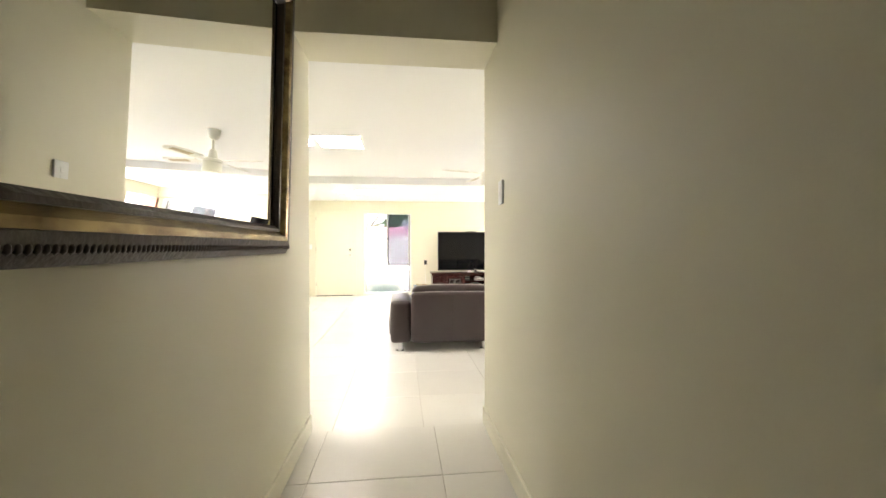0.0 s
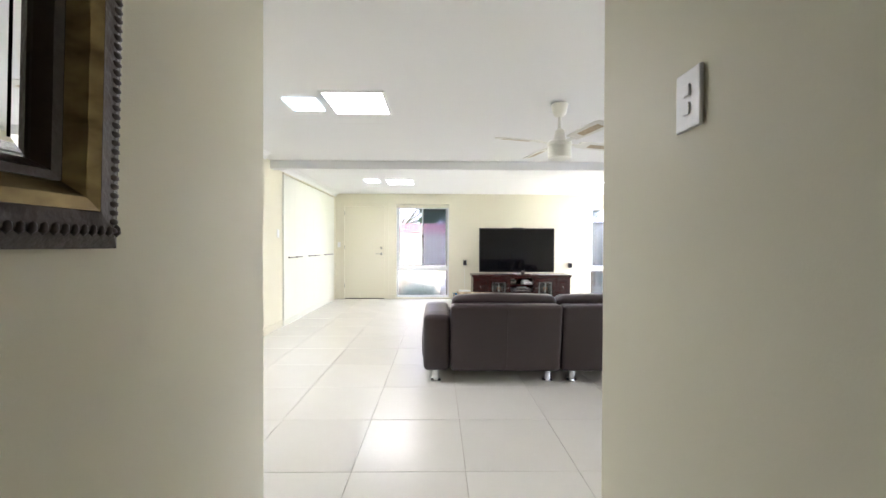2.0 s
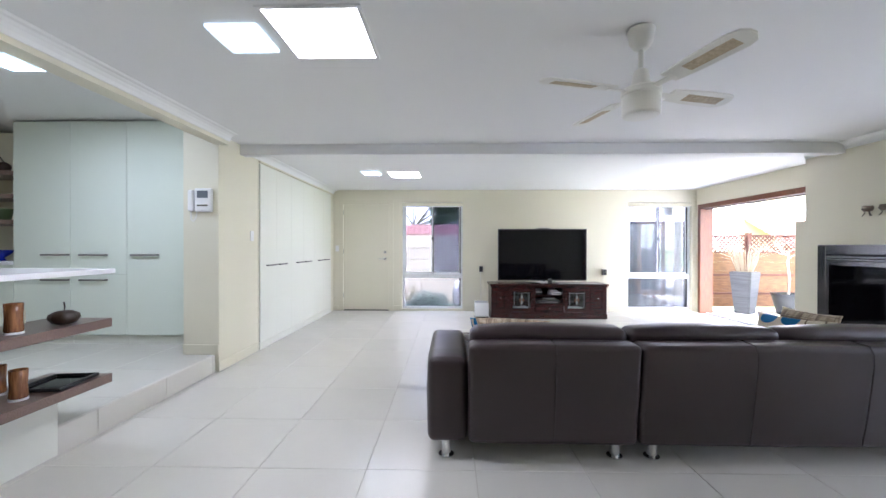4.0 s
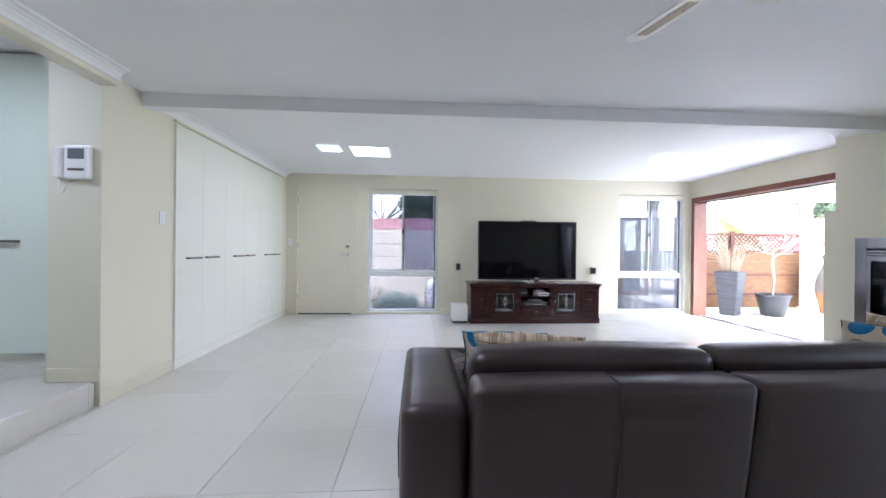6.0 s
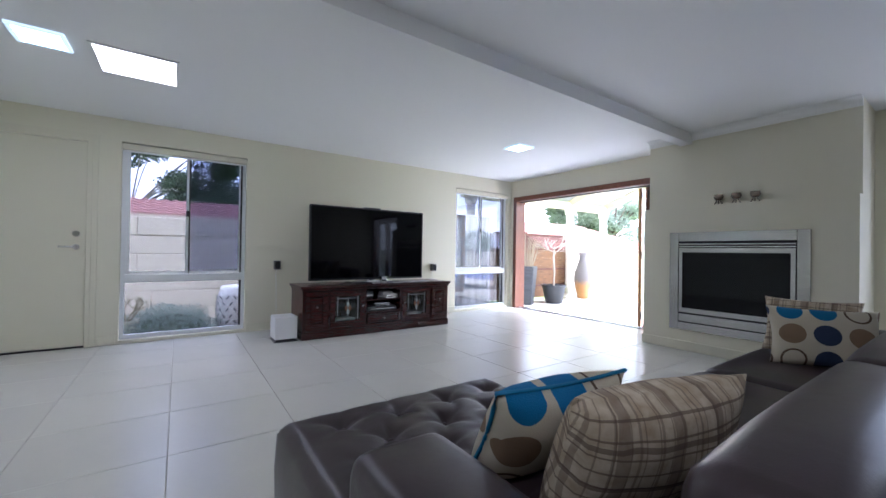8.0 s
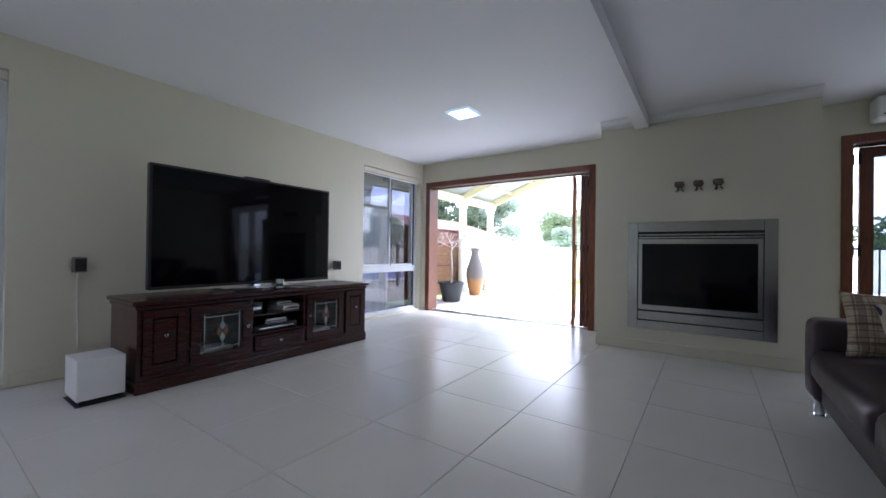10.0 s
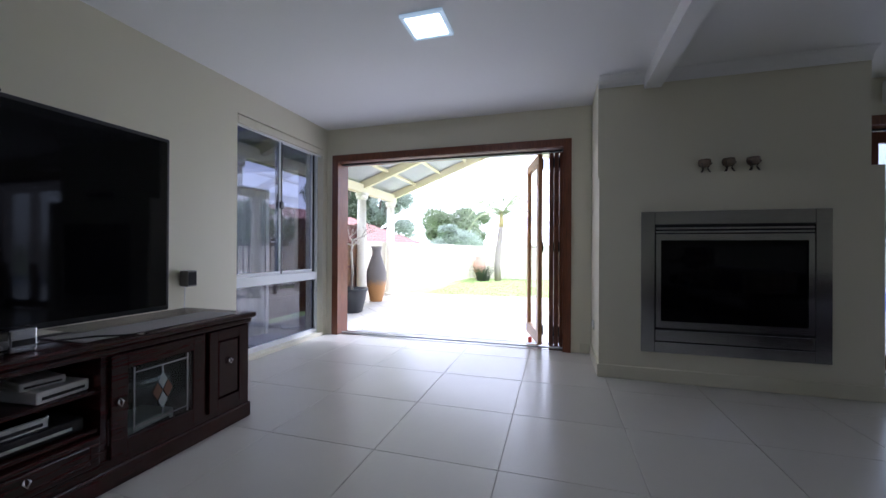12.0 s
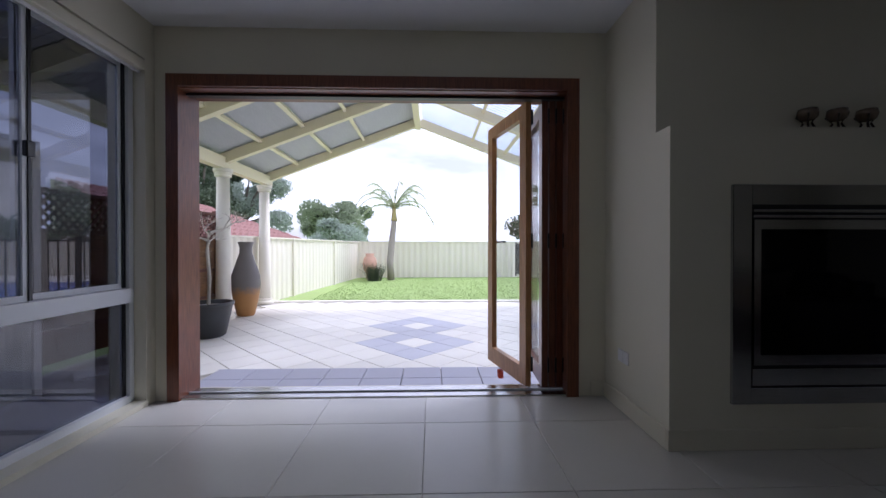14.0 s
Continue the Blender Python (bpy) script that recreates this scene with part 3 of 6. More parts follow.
BUTTONS = [(0.16 + 0.21 * i + (0.1 if j % 2 else 0), 0.95 + 0.145 * j) for j in range(3) for i in range(4 if j % 2 == 0 else 3)] + [(0.37 + 0.21 * i, 0.66 + 0.145 * j) for j in range(2) for i in range(3)]
ch = part("chaise", tufted(-0.02, 0.9, 0.36, 1.375, 0.1, 0.44, BUTTONS), M_LEATHER, sofa, "tufted leather chaise seat", True)
for bx, by in BUTTONS:
    bm = bmesh.new()
    bmesh.ops.create_uvsphere(bm, u_segments=10, v_segments=6, radius=0.014, matrix=Matrix.Translation((bx, by, 0.402)))
    part("button", bm, M_LEATHER, ch, smooth=True)


def foot(x, y):
    bm = cyl(0.028, 0.028, 0.008, 0.115, 20, x, y)
    cyl(0.045, 0.045, 0.0, 0.008, 20, x, y, bm)
    part("leg", bm, M_CHROME, sofa, "round chrome foot", False)


for x, y in ((0.11, 0.05), (1.095, 0.05), (1.31, 0.05), (SL - 0.1, 0.05), (SL - 0.1, 0.83), (0.07, 1.26), (0.83, 1.26), (2.0, 0.8)):
    foot(x, y)

# ---- television, cabinet ----
cab = thing("tv_cabinet", pose(0.875, 9.07, 0), "dark red polished timber television cabinet with leadlight doors", "cabinet")
CW, CD, CH = 1.96, 0.5, 0.6
part("plinth", rbox(-0.012, CW + 0.012, -0.012, CD, 0, 0.085, 0.01, 3), M_JARRAH, cab)
part("cabinet_top", rbox(-0.03, CW + 0.03, -0.035, CD, CH - 0.03, CH, 0.012, 3), M_JARRAH, cab)
part("cornice_mould", rbox(-0.012, CW + 0.012, -0.015, CD, CH - 0.06, CH - 0.031, 0.008), M_JARRAH, cab)
for a, b in ((0, 0.022), (CW - 0.022, CW)):
    part("side_panel", boxes((a, b, 0, CD, 0.085, CH - 0.06)), M_JARRAH, cab)
part("back_panel", boxes((0.022, CW - 0.022, CD - 0.015, CD, 0.085, CH - 0.06)), M_JARRAH, cab)
part("bottom_board", boxes((0.022, CW - 0.022, 0.0, CD - 0.015, 0.085, 0.115)), M_JARRAH, cab)
for a, b in ((0.73, 0.755), (1.215, 1.24), (0.28, 0.3), (1.665, 1.685)):
    part("divider", boxes((a, b, 0.001, CD - 0.016, 0.115, CH - 0.06)), M_JARRAH, cab)
for d in ((0.755, 1.215, 0.01, CD - 0.016, 0.245, 0.262), (0.755, 1.215, 0.02, CD - 0.016, 0.395, 0.41), (0.3, 0.73, 0.05, CD - 0.016, 0.3, 0.315), (1.24, 1.665, 0.05, CD - 0.016, 0.3, 0.315)):
    part("shelf", boxes(d), M_JARRAH, cab)


def ring_handle(parent, x, z):
    part("door_handle", tube([(x, -0.02, z + 0.02), (x - 0.01, -0.028, z + 0.005), (x, -0.03, z - 0.015), (x + 0.01, -0.028, z + 0.005), (x, -0.02, z + 0.02)], 0.004, 6), M_STEEL, parent, "small antique ring pull", True)


def door_frame(d, x0, x1, stile, z0, z1):
    """Two stiles and two rails round the field of a cabinet door."""
    for a, b in ((x0, x0 + stile), (x1 - stile, x1)):
        part("stile", rbox(a, b, -0.018, 0.0, 0.12, 0.535, 0.002, 1), M_JARRAH, d)
    for a, b in ((0.12, z0), (z1, 0.535)):
        part("rail", rbox(x0 + stile, x1 - stile, -0.0175, 0.0, a, b, 0.002, 1), M_JARRAH, d)


def wood_door(x0, x1):
    d = part("door", rbox(x0 + 0.055, x1 - 0.055, -0.014, -0.002, 0.18, 0.475, 0.007, 1), M_JARRAH, cab)
    door_frame(d, x0, x1, 0.05, 0.175, 0.48)
    ring_handle(d, (x0 + x1) / 2, 0.36)


M_LEAD = material("lead came", (0.32, 0.33, 0.34), 0.35, metal=0.9)
M_BEVEL = clear_glass("bevelled cabinet glass", (0.80, 0.86, 0.86), 0.06)
M_CLEARBEVEL = material("clear bevelled glass piece", (0.45, 0.5, 0.5), 0.08, metal=0.6, var=0.1)
M_AMBER = material("amber leadlight glass", (0.13, 0.065, 0.04), 0.12, var=0.2)


def glass_door(x0, x1, handle):
    d = part("door", boxes((x0 + 0.06, x1 - 0.06, -0.010, -0.006, 0.185, 0.47)), M_BEVEL, cab, "bevelled leadlight door")
    door_frame(d, x0, x1, 0.06, 0.185, 0.47)
    a, b, c = x0 + 0.085, x1 - 0.085, (x0 + x1) / 2
    bm = boxes((a, a + 0.006, -0.013, -0.0105, 0.19, 0.465), (b - 0.006, b, -0.013, -0.0105, 0.19, 0.465), (a, b, -0.0128, -0.0106, 0.21, 0.216), (a, b, -0.0128, -0.0106, 0.44, 0.446), (c - 0.003, c + 0.003, -0.0127, -0.0107, 0.41, 0.44), (c - 0.003, c + 0.003, -0.0127, -0.0107, 0.216, 0.25))
    part("lead_lines", bm, M_LEAD, d)
    for dz, dx in ((0.044, 0), (-0.044, 0), (0, 0.024), (0, -0.024)):
        bm = boxes((-0.017, 0.017, -0.014, -0.0105, -0.017, 0.017))
        bm.transform(Matrix.Translation((c + dx, 0, 0.33 + dz)) @ Matrix.Diagonal((0.85, 1, 1.6, 1)) @ pose(0, 0, 0, 0, 45, 0))
        part("diamond_pane", bm, M_AMBER if dx else M_CLEARBEVEL, d)
    ring_handle(d, handle, 0.34)


wood_door(0.03, 0.275), wood_door(1.69, 1.93)
glass_door(0.305, 0.727, 0.7), glass_door(1.243, 1.66, 1.27)
dr = part("drawer", rbox(0.765, 1.205, -0.018, 0.1, 0.125, 0.24, 0.006), M_JARRAH, cab)
part("drawer_panel", rbox(0.8, 1.17, -0.026, -0.018, 0.148, 0.218, 0.006, 1), M_JARRAH, dr)
ring_handle(dr, 0.985, 0.18)

tv = thing("television", pose(1.82, 9.4, 0.602), "large flat black television standing on the cabinet", "television")
part("panel", rbox(-0.79, 0.79, -0.012, 0.045, 0.03, 0.955, 0.008, 3), M_BLACK, tv)
part("screen", boxes((-0.772, 0.772, -0.0145, -0.0125, 0.055, 0.935)), M_SCREEN, tv, "glossy black switched-off screen")
part("stand", boxes((-0.3, 0.3, -0.12, 0.12, 0, 0.012), (-0.05, 0.05, 0, 0.03, 0.012, 0.06)), M_CHROME, tv)
part("camera_bar", rbox(-0.1, 0.13, -0.01, 0.03, 0.956, 0.968, 0.004), M_BLACK, tv)

# ---- fireplace insert ----
fire = thing("gas_fireplace", pose(FX, 6.19, 0), "brushed steel gas fireplace insert with dark glass", "fireplace")
FA, FB, FZ0, FZ1 = -0.57, 0.57, 0.22, 1.253


def fbox(y0, y1, z0, z1, d0, d1):
    return (-d1, -d0, y0, y1, z0, z1)


for d in (fbox(FA, FA + 0.09, FZ0, FZ1, 0.001, 0.02), fbox(FB - 0.09, FB, FZ0, FZ1, 0.001, 0.02), fbox(FA + 0.0905, FB - 0.0905, FZ1 - 0.095, FZ1, 0.001, 0.02), fbox(FA + 0.0905, FB - 0.0905, FZ0, FZ0 + 0.077, 0.001, 0.02)):
    part("surround_strip", rbox(*d, 0.002, 1), M_STEEL, fire)
# flat near-black sheet gives the gaps between the louvres their dark tone
part("backing", boxes(fbox(FA + 0.09, FB - 0.09, FZ0 + 0.077, FZ1 - 0.095, 0.001, 0.004)), M_FIREBOX, fire)
for z in (FZ1 - 0.116, FZ1 - 0.142):
    part("louvre", rbox(-0.022, -0.005, FA + 0.095, FB - 0.095, z - 0.016, z, 0.003), M_STEEL, fire)
part("kick_panel", rbox(-0.02, -0.005, FA + 0.095, FB - 0.095, FZ0 + 0.088, FZ0 + 0.168, 0.003), M_STEEL, fire)
iz0, iz1 = FZ0 + 0.185, FZ1 - 0.165
part("window_frame", boxes(fbox(FA + 0.097, FA + 0.13, iz0, iz1, 0.005, 0.024), fbox(FB - 0.13, FB - 0.097, iz0, iz1, 0.005, 0.024), fbox(FA + 0.13, FB - 0.13, iz1 - 0.045, iz1, 0.005, 0.024), fbox(FA + 0.13, FB - 0.13, iz0, iz0 + 0.048, 0.005, 0.024)), M_STEEL, fire)
part("fire_glass", boxes(fbox(FA + 0.13, FB - 0.13, iz0 + 0.048, iz1 - 0.045, 0.008, 0.012)), M_SCREEN, fire, "black fire glass")

# ---- ceiling things ----
for k, (x, y, w, d, watts) in enumerate(SKYLIGHTS):
    s = thing("skylight", pose(x, y, CEIL), "square diffused skylight glowing white in the ceiling", "skylight", "ceiling skylights")
    part("diffuser", boxes((-w / 2, w / 2, -d / 2, d / 2, -0.006, -0.001)), M_SKYLIGHT, s)
    part("frame", boxes((-w / 2 - 0.02, -w / 2, -d / 2 - 0.02, d / 2 + 0.02, -0.009, 0), (w / 2, w / 2 + 0.02, -d / 2 - 0.02, d / 2 + 0.02, -0.009, 0), (-w / 2, w / 2, -d / 2 - 0.02, -d / 2, -0.009, 0), (-w / 2, w / 2, d / 2, d / 2 + 0.02, -0.009, 0)), M_CEIL, s)
for x, y, w, z, watts in PANELS:
    s = thing("ceiling_light", pose(x, y, z), "small square white LED panel set in the ceiling, lit", "ceiling light", "square ceiling lights")
    h = w / 2
    part("diffuser", boxes((-h * 0.8, h * 0.8, -h * 0.8, h * 0.8, -0.012, -0.004)), M_PANEL, s)
    part("frame", boxes((-h, -h * 0.82, -h, h, -0.016, 0), (h * 0.82, h, -h, h, -0.016, 0), (-h * 0.82, h * 0.82, -h, -h * 0.82, -0.016, 0), (-h * 0.82, h * 0.82, h * 0.82, h, -0.016, 0)), M_RIM, s)

fan = thing("ceiling_fan", pose(1.14, 4.48, CEIL), "off-white ceiling fan with four cane-inlaid blades, at rest", "ceiling fan")
part("canopy", lathe([(0.062, -0.001), (0.066, -0.012), (0.06, -0.03), (0.055, -0.07), (0.035, -0.1), (0.02, -0.105)]), M_FAN, fan, smooth=True)
part("rod", cyl(0.013, 0.013, -0.24, -0.1, 16), M_FAN, fan)
part("hub_cover", lathe([(0.016, -0.2), (0.036, -0.215), (0.045, -0.27), (0.05, -0.285), (0.05, -0.3)]), M_FAN, fan, smooth=True)
part("motor", lathe([(0.05, -0.3), (0.088, -0.302), (0.096, -0.312), (0.096, -0.335), (0.09, -0.342), (0.09, -0.43), (0.084, -0.44), (0.02, -0.443)], 36), M_FAN, fan, smooth=False)
for a in (15, 105, 195, 285):
    bm = bmesh.new()
    outline = [(0.17, -0.045), (0.3, -0.056), (0.5, -0.06), (0.54, -0.048), (0.56, -0.015), (0.56, 0.015), (0.54, 0.048), (0.5, 0.06), (0.3, 0.056), (0.17, 0.045)]
    lo, hi = [bm.verts.new((x, y, -0.004)) for x, y in outline], [bm.verts.new((x, y, 0.004)) for x, y in outline]
    for k in range(len(outline)):
        bm.faces.new((lo[k], lo[(k + 1) % len(lo)], hi[(k + 1) % len(hi)], hi[k]))
    bm.faces.new(lo[::-1]), bm.faces.new(hi)
    bl = part("blade", bm, M_FAN, fan)
    bl.matrix_local = pose(0, 0, -0.315, 0, 0, a) @ pose(0, 0, 0, -12, 0, 0)
    part("cane_inlay", boxes((0.27, 0.5, -0.028, 0.028, -0.0055, 0.0055)), M_RATTAN, bl, "tan cane inlay")
    part("blade_arm", rbox(0.07, 0.2, -0.018, 0.018, -0.009, -0.0045, 0.002), M_FAN, bl)

ac = thing("air_conditioner", pose(XE, 4.55, 2.1), "white split-system air conditioner above the second bifold", "air conditioner")
part("body", rbox(-0.2, -0.001, -0.4, 0.4, 0, 0.2, 0.03, 4), M_WHITE, ac)
part("louvre", rbox(-0.207, -0.17, -0.37, 0.37, 0.02, 0.028, 0.003), M_WHITE, ac)
part("air_slot", boxes((-0.2025, -0.19, -0.36, 0.36, 0.028, 0.042)), M_BLACK, ac)


def switch_plate(name, m, label, rockers=2, w=0.072, h=0.115):
    s = thing(name, m, label, "light switch")
    part("plate", rbox(-w / 2, w / 2, -0.009, -0.0005, -h / 2, h / 2, 0.003, 2), M_WHITE, s)
    for k in range(rockers):
        z = (k - (rockers - 1) / 2) * 0.035
        part("rocker", rbox(-0.009, 0.009, -0.0125, -0.009, z - 0.012, z + 0.012, 0.0015, 1), M_WHITE, s)
    return s


switch_plate("light_switch", pose(HR, 2.148, 1.472, 0, 0, 90) @ pose(0, 0, 0, 0, 0, 180), "white rocker light switch plate on the hall wall")
switch_plate("light_switch", pose(XW, 6.84, 1.35, 0, 0, 90), "white rocker light switch plate beside the cupboards")
switch_plate("light_switch", pose(-2.02, YN, 1.2), "small white light switch plate beside the door", 1)
switch_plate("power_outlet", pose(4.62, FY1, 0.32, 0, 0, 180), "white double power outlet low on the fireplace wall", 2, 0.115, 0.072)

ic = thing("intercom", pose(-2.265, 6.22, 1.68), "white video intercom with small grey screen and handset", "intercom")
part("body", rbox(-0.05, 0.115, -0.045, -0.001, -0.115, 0.115, 0.012, 3), M_WHITE, ic)
part("screen", boxes((-0.02, 0.085, -0.048, -0.0452, 0.02, 0.09)), material("grey lcd", (0.16, 0.18, 0.2), 0.15), ic, "small grey screen")
part("button_row", boxes((-0.02, 0.085, -0.0475, -0.0453, -0.06, -0.045)), M_STEEL, ic)
part("handset", rbox(-0.115, -0.062, -0.05, -0.001, -0.11, 0.1, 0.014, 3), M_WHITE, ic)
part("cord", tube([(-0.09, -0.03, -0.11), (-0.085, -0.035, -0.19), (-0.06, -0.035, -0.21), (-0.04, -0.03, -0.17), (-0.03, -0.03, -0.115)], 0.004, 6), M_WHITE, ic, smooth=True)

# ---- built-in cupboards on the west wall ----
M_PULL = material("satin nickel", (0.22, 0.21, 0.20), 0.4, metal=0.9, var=0.05)
EDGES = [7.0, 7.43, 7.885, 8.34, 8.795, 9.25, 9.68]
for k, (a, b) in enumerate(zip(EDGES, EDGES[1:])):
    c = thing("tall_cupboard", pose(XW, (a + b) / 2, 0), "tall white flush cupboard door with slim steel pull", "cupboard", "wall of tall cupboards")
    h = (b - a) / 2 - 0.0004
    part("door", rbox(0.0005, 0.02, -h, h, 0.085, 2.215, 0.0012, 1), M_CUPB, c)
    part("kick_board", boxes((0.0005, 0.016, -h, h, 0, 0.08)), M_CUPB, c)
    side = 1 if k % 2 == 0 else -1
    y0 = side * (h - 0.16)
    hd = part("handle", tube([(0.02, y0 - 0.11, 1.0), (0.045, y0 - 0.11, 1.0), (0.045, y0 + 0.11, 1.0), (0.02, y0 + 0.11, 1.0)], 0.009, 8), M_PULL, c, "brushed steel bar pull")
structure("cupboard_rail", rbox(XW + 0.0005, XW + 0.03, EDGES[0] - 0.01, EDGES[-1] + 0.02, 2.225, 2.245, 0.003, 1), M_TRIM, "thin cream rail above the cupboards", "rail")

# ---- kitchen ----
KY = 6.56
for k, (a, b) in enumerate(((-4.56, -3.93), (-3.93, -3.31), (-3.31, -2.46))):
    c = thing("pantry_cupboard", pose((a + b) / 2, KY, STEP), "tall glossy pale green-white pantry cupboard with steel pull", "cupboard", "tall kitchen cupboards")
    h = (b - a) / 2 - 0.002
    part("door", rbox(-h, h, 0, 0.02, 0.11, 0.76, 0.002, 1) if k < 2 else rbox(-h, h, 0, 0.02, 0.11, 2.405, 0.002, 1), M_GLOSS, c)
    if k < 2:
        part("door", rbox(-h, h, 0, 0.02, 0.764, 2.405, 0.002, 1), M_GLOSS, c)
    part("body", boxes((-h, h, 0.021, 0.6, 0.1, 2.42)), M_GLOSS, c)
    part("kick_board", boxes((-h, h, 0.04, 0.055, 0, 0.098)), M_CUPB, c)
    x0 = (-4.085, -3.665, -3.105)[k] - (a + b) / 2
    for z in ((0.97, 0.7) if k < 2 else (0.97,)):
        part("handle", tube([(x0 - 0.14, 0, z), (x0 - 0.14, -0.03, z), (x0 + 0.14, -0.03, z), (x0 + 0.14, 0, z)], 0.01, 8), M_PULL, c, "brushed steel bar pull")
nook = thing("shelf_nook", pose(-5.08, KY, STEP), "open kitchen shelving with grey-brown boards", "shelving")
part("back", boxes((-0.5, 0.515, 0.3, 0.32, 0, 2.38)), M_WALL, nook)
for z in (1.3, 1.58, 1.83):
    part("shelf", rbox(-0.5, 0.515, -0.02, 0.3, z, z + 0.05, 0.003), M_SHELF, nook)
part("worktop", rbox(-0.5, 0.515, -0.05, 0.3, 0.86, 0.9, 0.004), M_BENCH, nook)
part("body", boxes((-0.5, 0.515, 0.0, 0.29, 0.1, 0.86)), M_GLOSS, nook)
bowl = thing("glass_bowl", pose(-4.82, KY + 0.1, STEP + 0.902), "deep blue glass bowl on the kitchen worktop", "bowl")
part("bowl", lathe([(0.04, 0), (0.045, 0.01), (0.03, 0.03), (0.1, 0.09), (0.14, 0.12), (0.132, 0.12), (0.09, 0.085), (0.02, 0.04)], 24), material("cobalt glass", (0.01, 0.02, 0.3), 0.08), bowl, smooth=True)
pot = thing("plant_pot", pose(-4.8, KY + 0.12, STEP + 1.35), "small green pot on the kitchen shelf", "pot")
part("pot", lathe([(0.05, 0), (0.075, 0.12), (0.08, 0.13), (0.07, 0.13), (0.045, 0.02)], 20), material("green glaze", (0.12, 0.17, 0.08), 0.3), pot, smooth=True)
orn = thing("seed_ornament", pose(-4.78, KY + 0.1, STEP + 1.88), "dark twig and seed pod ornament on the top shelf", "ornament")
bm = bmesh.new()
bmesh.ops.create_icosphere(bm, subdivisions=2, radius=0.06, matrix=Matrix.Translation((0, 0, 0.06)))
part("pod", bm, M_DARKGILT, orn, smooth=True)
part("twig", tube([(0, 0, 0.11), (-0.04, 0, 0.17), (-0.1, 0.0, 0.2)], 0.005, 6), M_DARKGILT, orn)

# bench end with open shelves
bench = thing("kitchen_bench", pose(-2.0, 0, STEP), "white kitchen bench with open grey-brown display shelves at its end", "kitchen bench")
part("worktop", rbox(-0.75, 0.0, 2.6, 4.955, 0.885, 0.917, 0.004), M_BENCH, bench, "white stone worktop")
part("body", boxes((-0.68, -0.012, 2.6, 4.13, -0.16, 0.884)), M_CUPB, bench)
part("door_panel", rbox(-0.011, 0.004, 2.62, 4.13, -0.15, 0.875, 0.003), M_CUPB, bench)
part("end_panel", boxes((-0.42, 0.0, 4.135, 4.155, -0.16, 0.884)), M_CUPB, bench)
part("back_panel", boxes((-0.42, -0.4, 4.156, 4.62, 0.1, 0.884)), M_SHELF, bench, "grey-brown back panel")
part("shelf", rbox(-0.4, 0.0, 4.156, 4.93, 0.545, 0.6, 0.004), M_SHELF, bench)
part("shelf", rbox(-0.4, 0.0, 4.156, 4.93, 0.19, 0.245, 0.004), M_SHELF, bench)
part("plinth", boxes((-0.39, -0.12, 4.156, 4.7, -0.16, 0.19)), M_CUPB, bench)
M_BAMBOO = banded("brown lacquered wood", (0.12, 0.04, 0.015), (0.36, 0.16, 0.06), 0.25, 8, (10, 10, 1))
for k, (x, y, z) in enumerate(((-0.12, 4.24, 0.6), (-0.1, 4.46, 0.6), (-0.1, 4.27, 0.245), (-0.11, 4.49, 0.245), (-0.3, 4.55, 0.245))):
    c = thing("candle_mug", pose(-2.0 + x, y, STEP + z + 0.001, 0, 0, 40 * k), "brown wooden mug-shaped candle holder with pale base on the shelf", "candle holder", "wooden candle mugs")
    part("cup", lathe([(0.036, 0.012), (0.038, 0.02), (0.035, 0.08), (0.038, 0.16), (0.033, 0.16), (0.03, 0.1), (0.01, 0.098)], 22), M_BAMBOO, c, smooth=True)
    part("base", cyl(0.039, 0.039, 0, 0.012, 22), M_WHITE, c, "pale base")
    part("tag", rbox(0.037, 0.042, -0.015, 0.015, 0.05, 0.12, 0.002, 1), M_TRIM, c)
pumpkin = thing("pod_ornament", pose(-2.1, 4.72, STEP + 0.601), "dark brown woven pod ornament with stem on the shelf", "ornament")
bm = lathe([(0.02, 0.0), (0.05, 0.008), (0.068, 0.035), (0.064, 0.06), (0.035, 0.078), (0.01, 0.08)], 24)
for v in bm.verts:
    f = 1 + 0.07 * math.cos(8 * math.atan2(v.co.y, v.co.x))
    v.co.x, v.co.y = v.co.x * f, v.co.y * f
part("pod", bm, M_DARKGILT, pumpkin, smooth=True)
part("stem", tube([(0, 0, 0.075), (0.004, 0, 0.1), (-0.004, 0.003, 0.13)], 0.004, 6), M_DARKGILT, pumpkin)
tray = thing("serving_tray", pose(-2.14, 4.72, STEP + 0.246, 0, 0, 8), "flat black square serving tray on the lower shelf", "tray")
bm = rbox(-0.11, 0.11, -0.13, 0.13, 0, 0.006, 0.002, 1)
part("base", bm, M_SCREEN, tray)
for d in ((-0.125, -0.11, -0.14, 0.14), (0.11, 0.125, -0.14, 0.14), (-0.11, 0.11, -0.14, -0.13), (-0.11, 0.11, 0.13, 0.14)):
    part("rim", rbox(*d, 0.004, 0.022, 0.003, 1), M_BLACK, tray)

# ---- hall mirror ----
mir = thing("wall_mirror", pose(HL, 1.36, 1.183, 0, 1.6, 0), "large wall mirror in a dark carved and gilt frame", "mirror")
ML, MH = 1.25, 1.08
h = ML / 2


def frame_ring(inset, width, d0, d1, z_extra=0.0):
    i, o = inset + width, inset
    return boxes((d0, d1, -h + o, -h + i, o, MH - o), (d0, d1, h - i, h - o, o, MH - o), (d0, d1, -h + i, h - i, o, i), (d0, d1, -h + i, h - i, MH - i, MH - o))


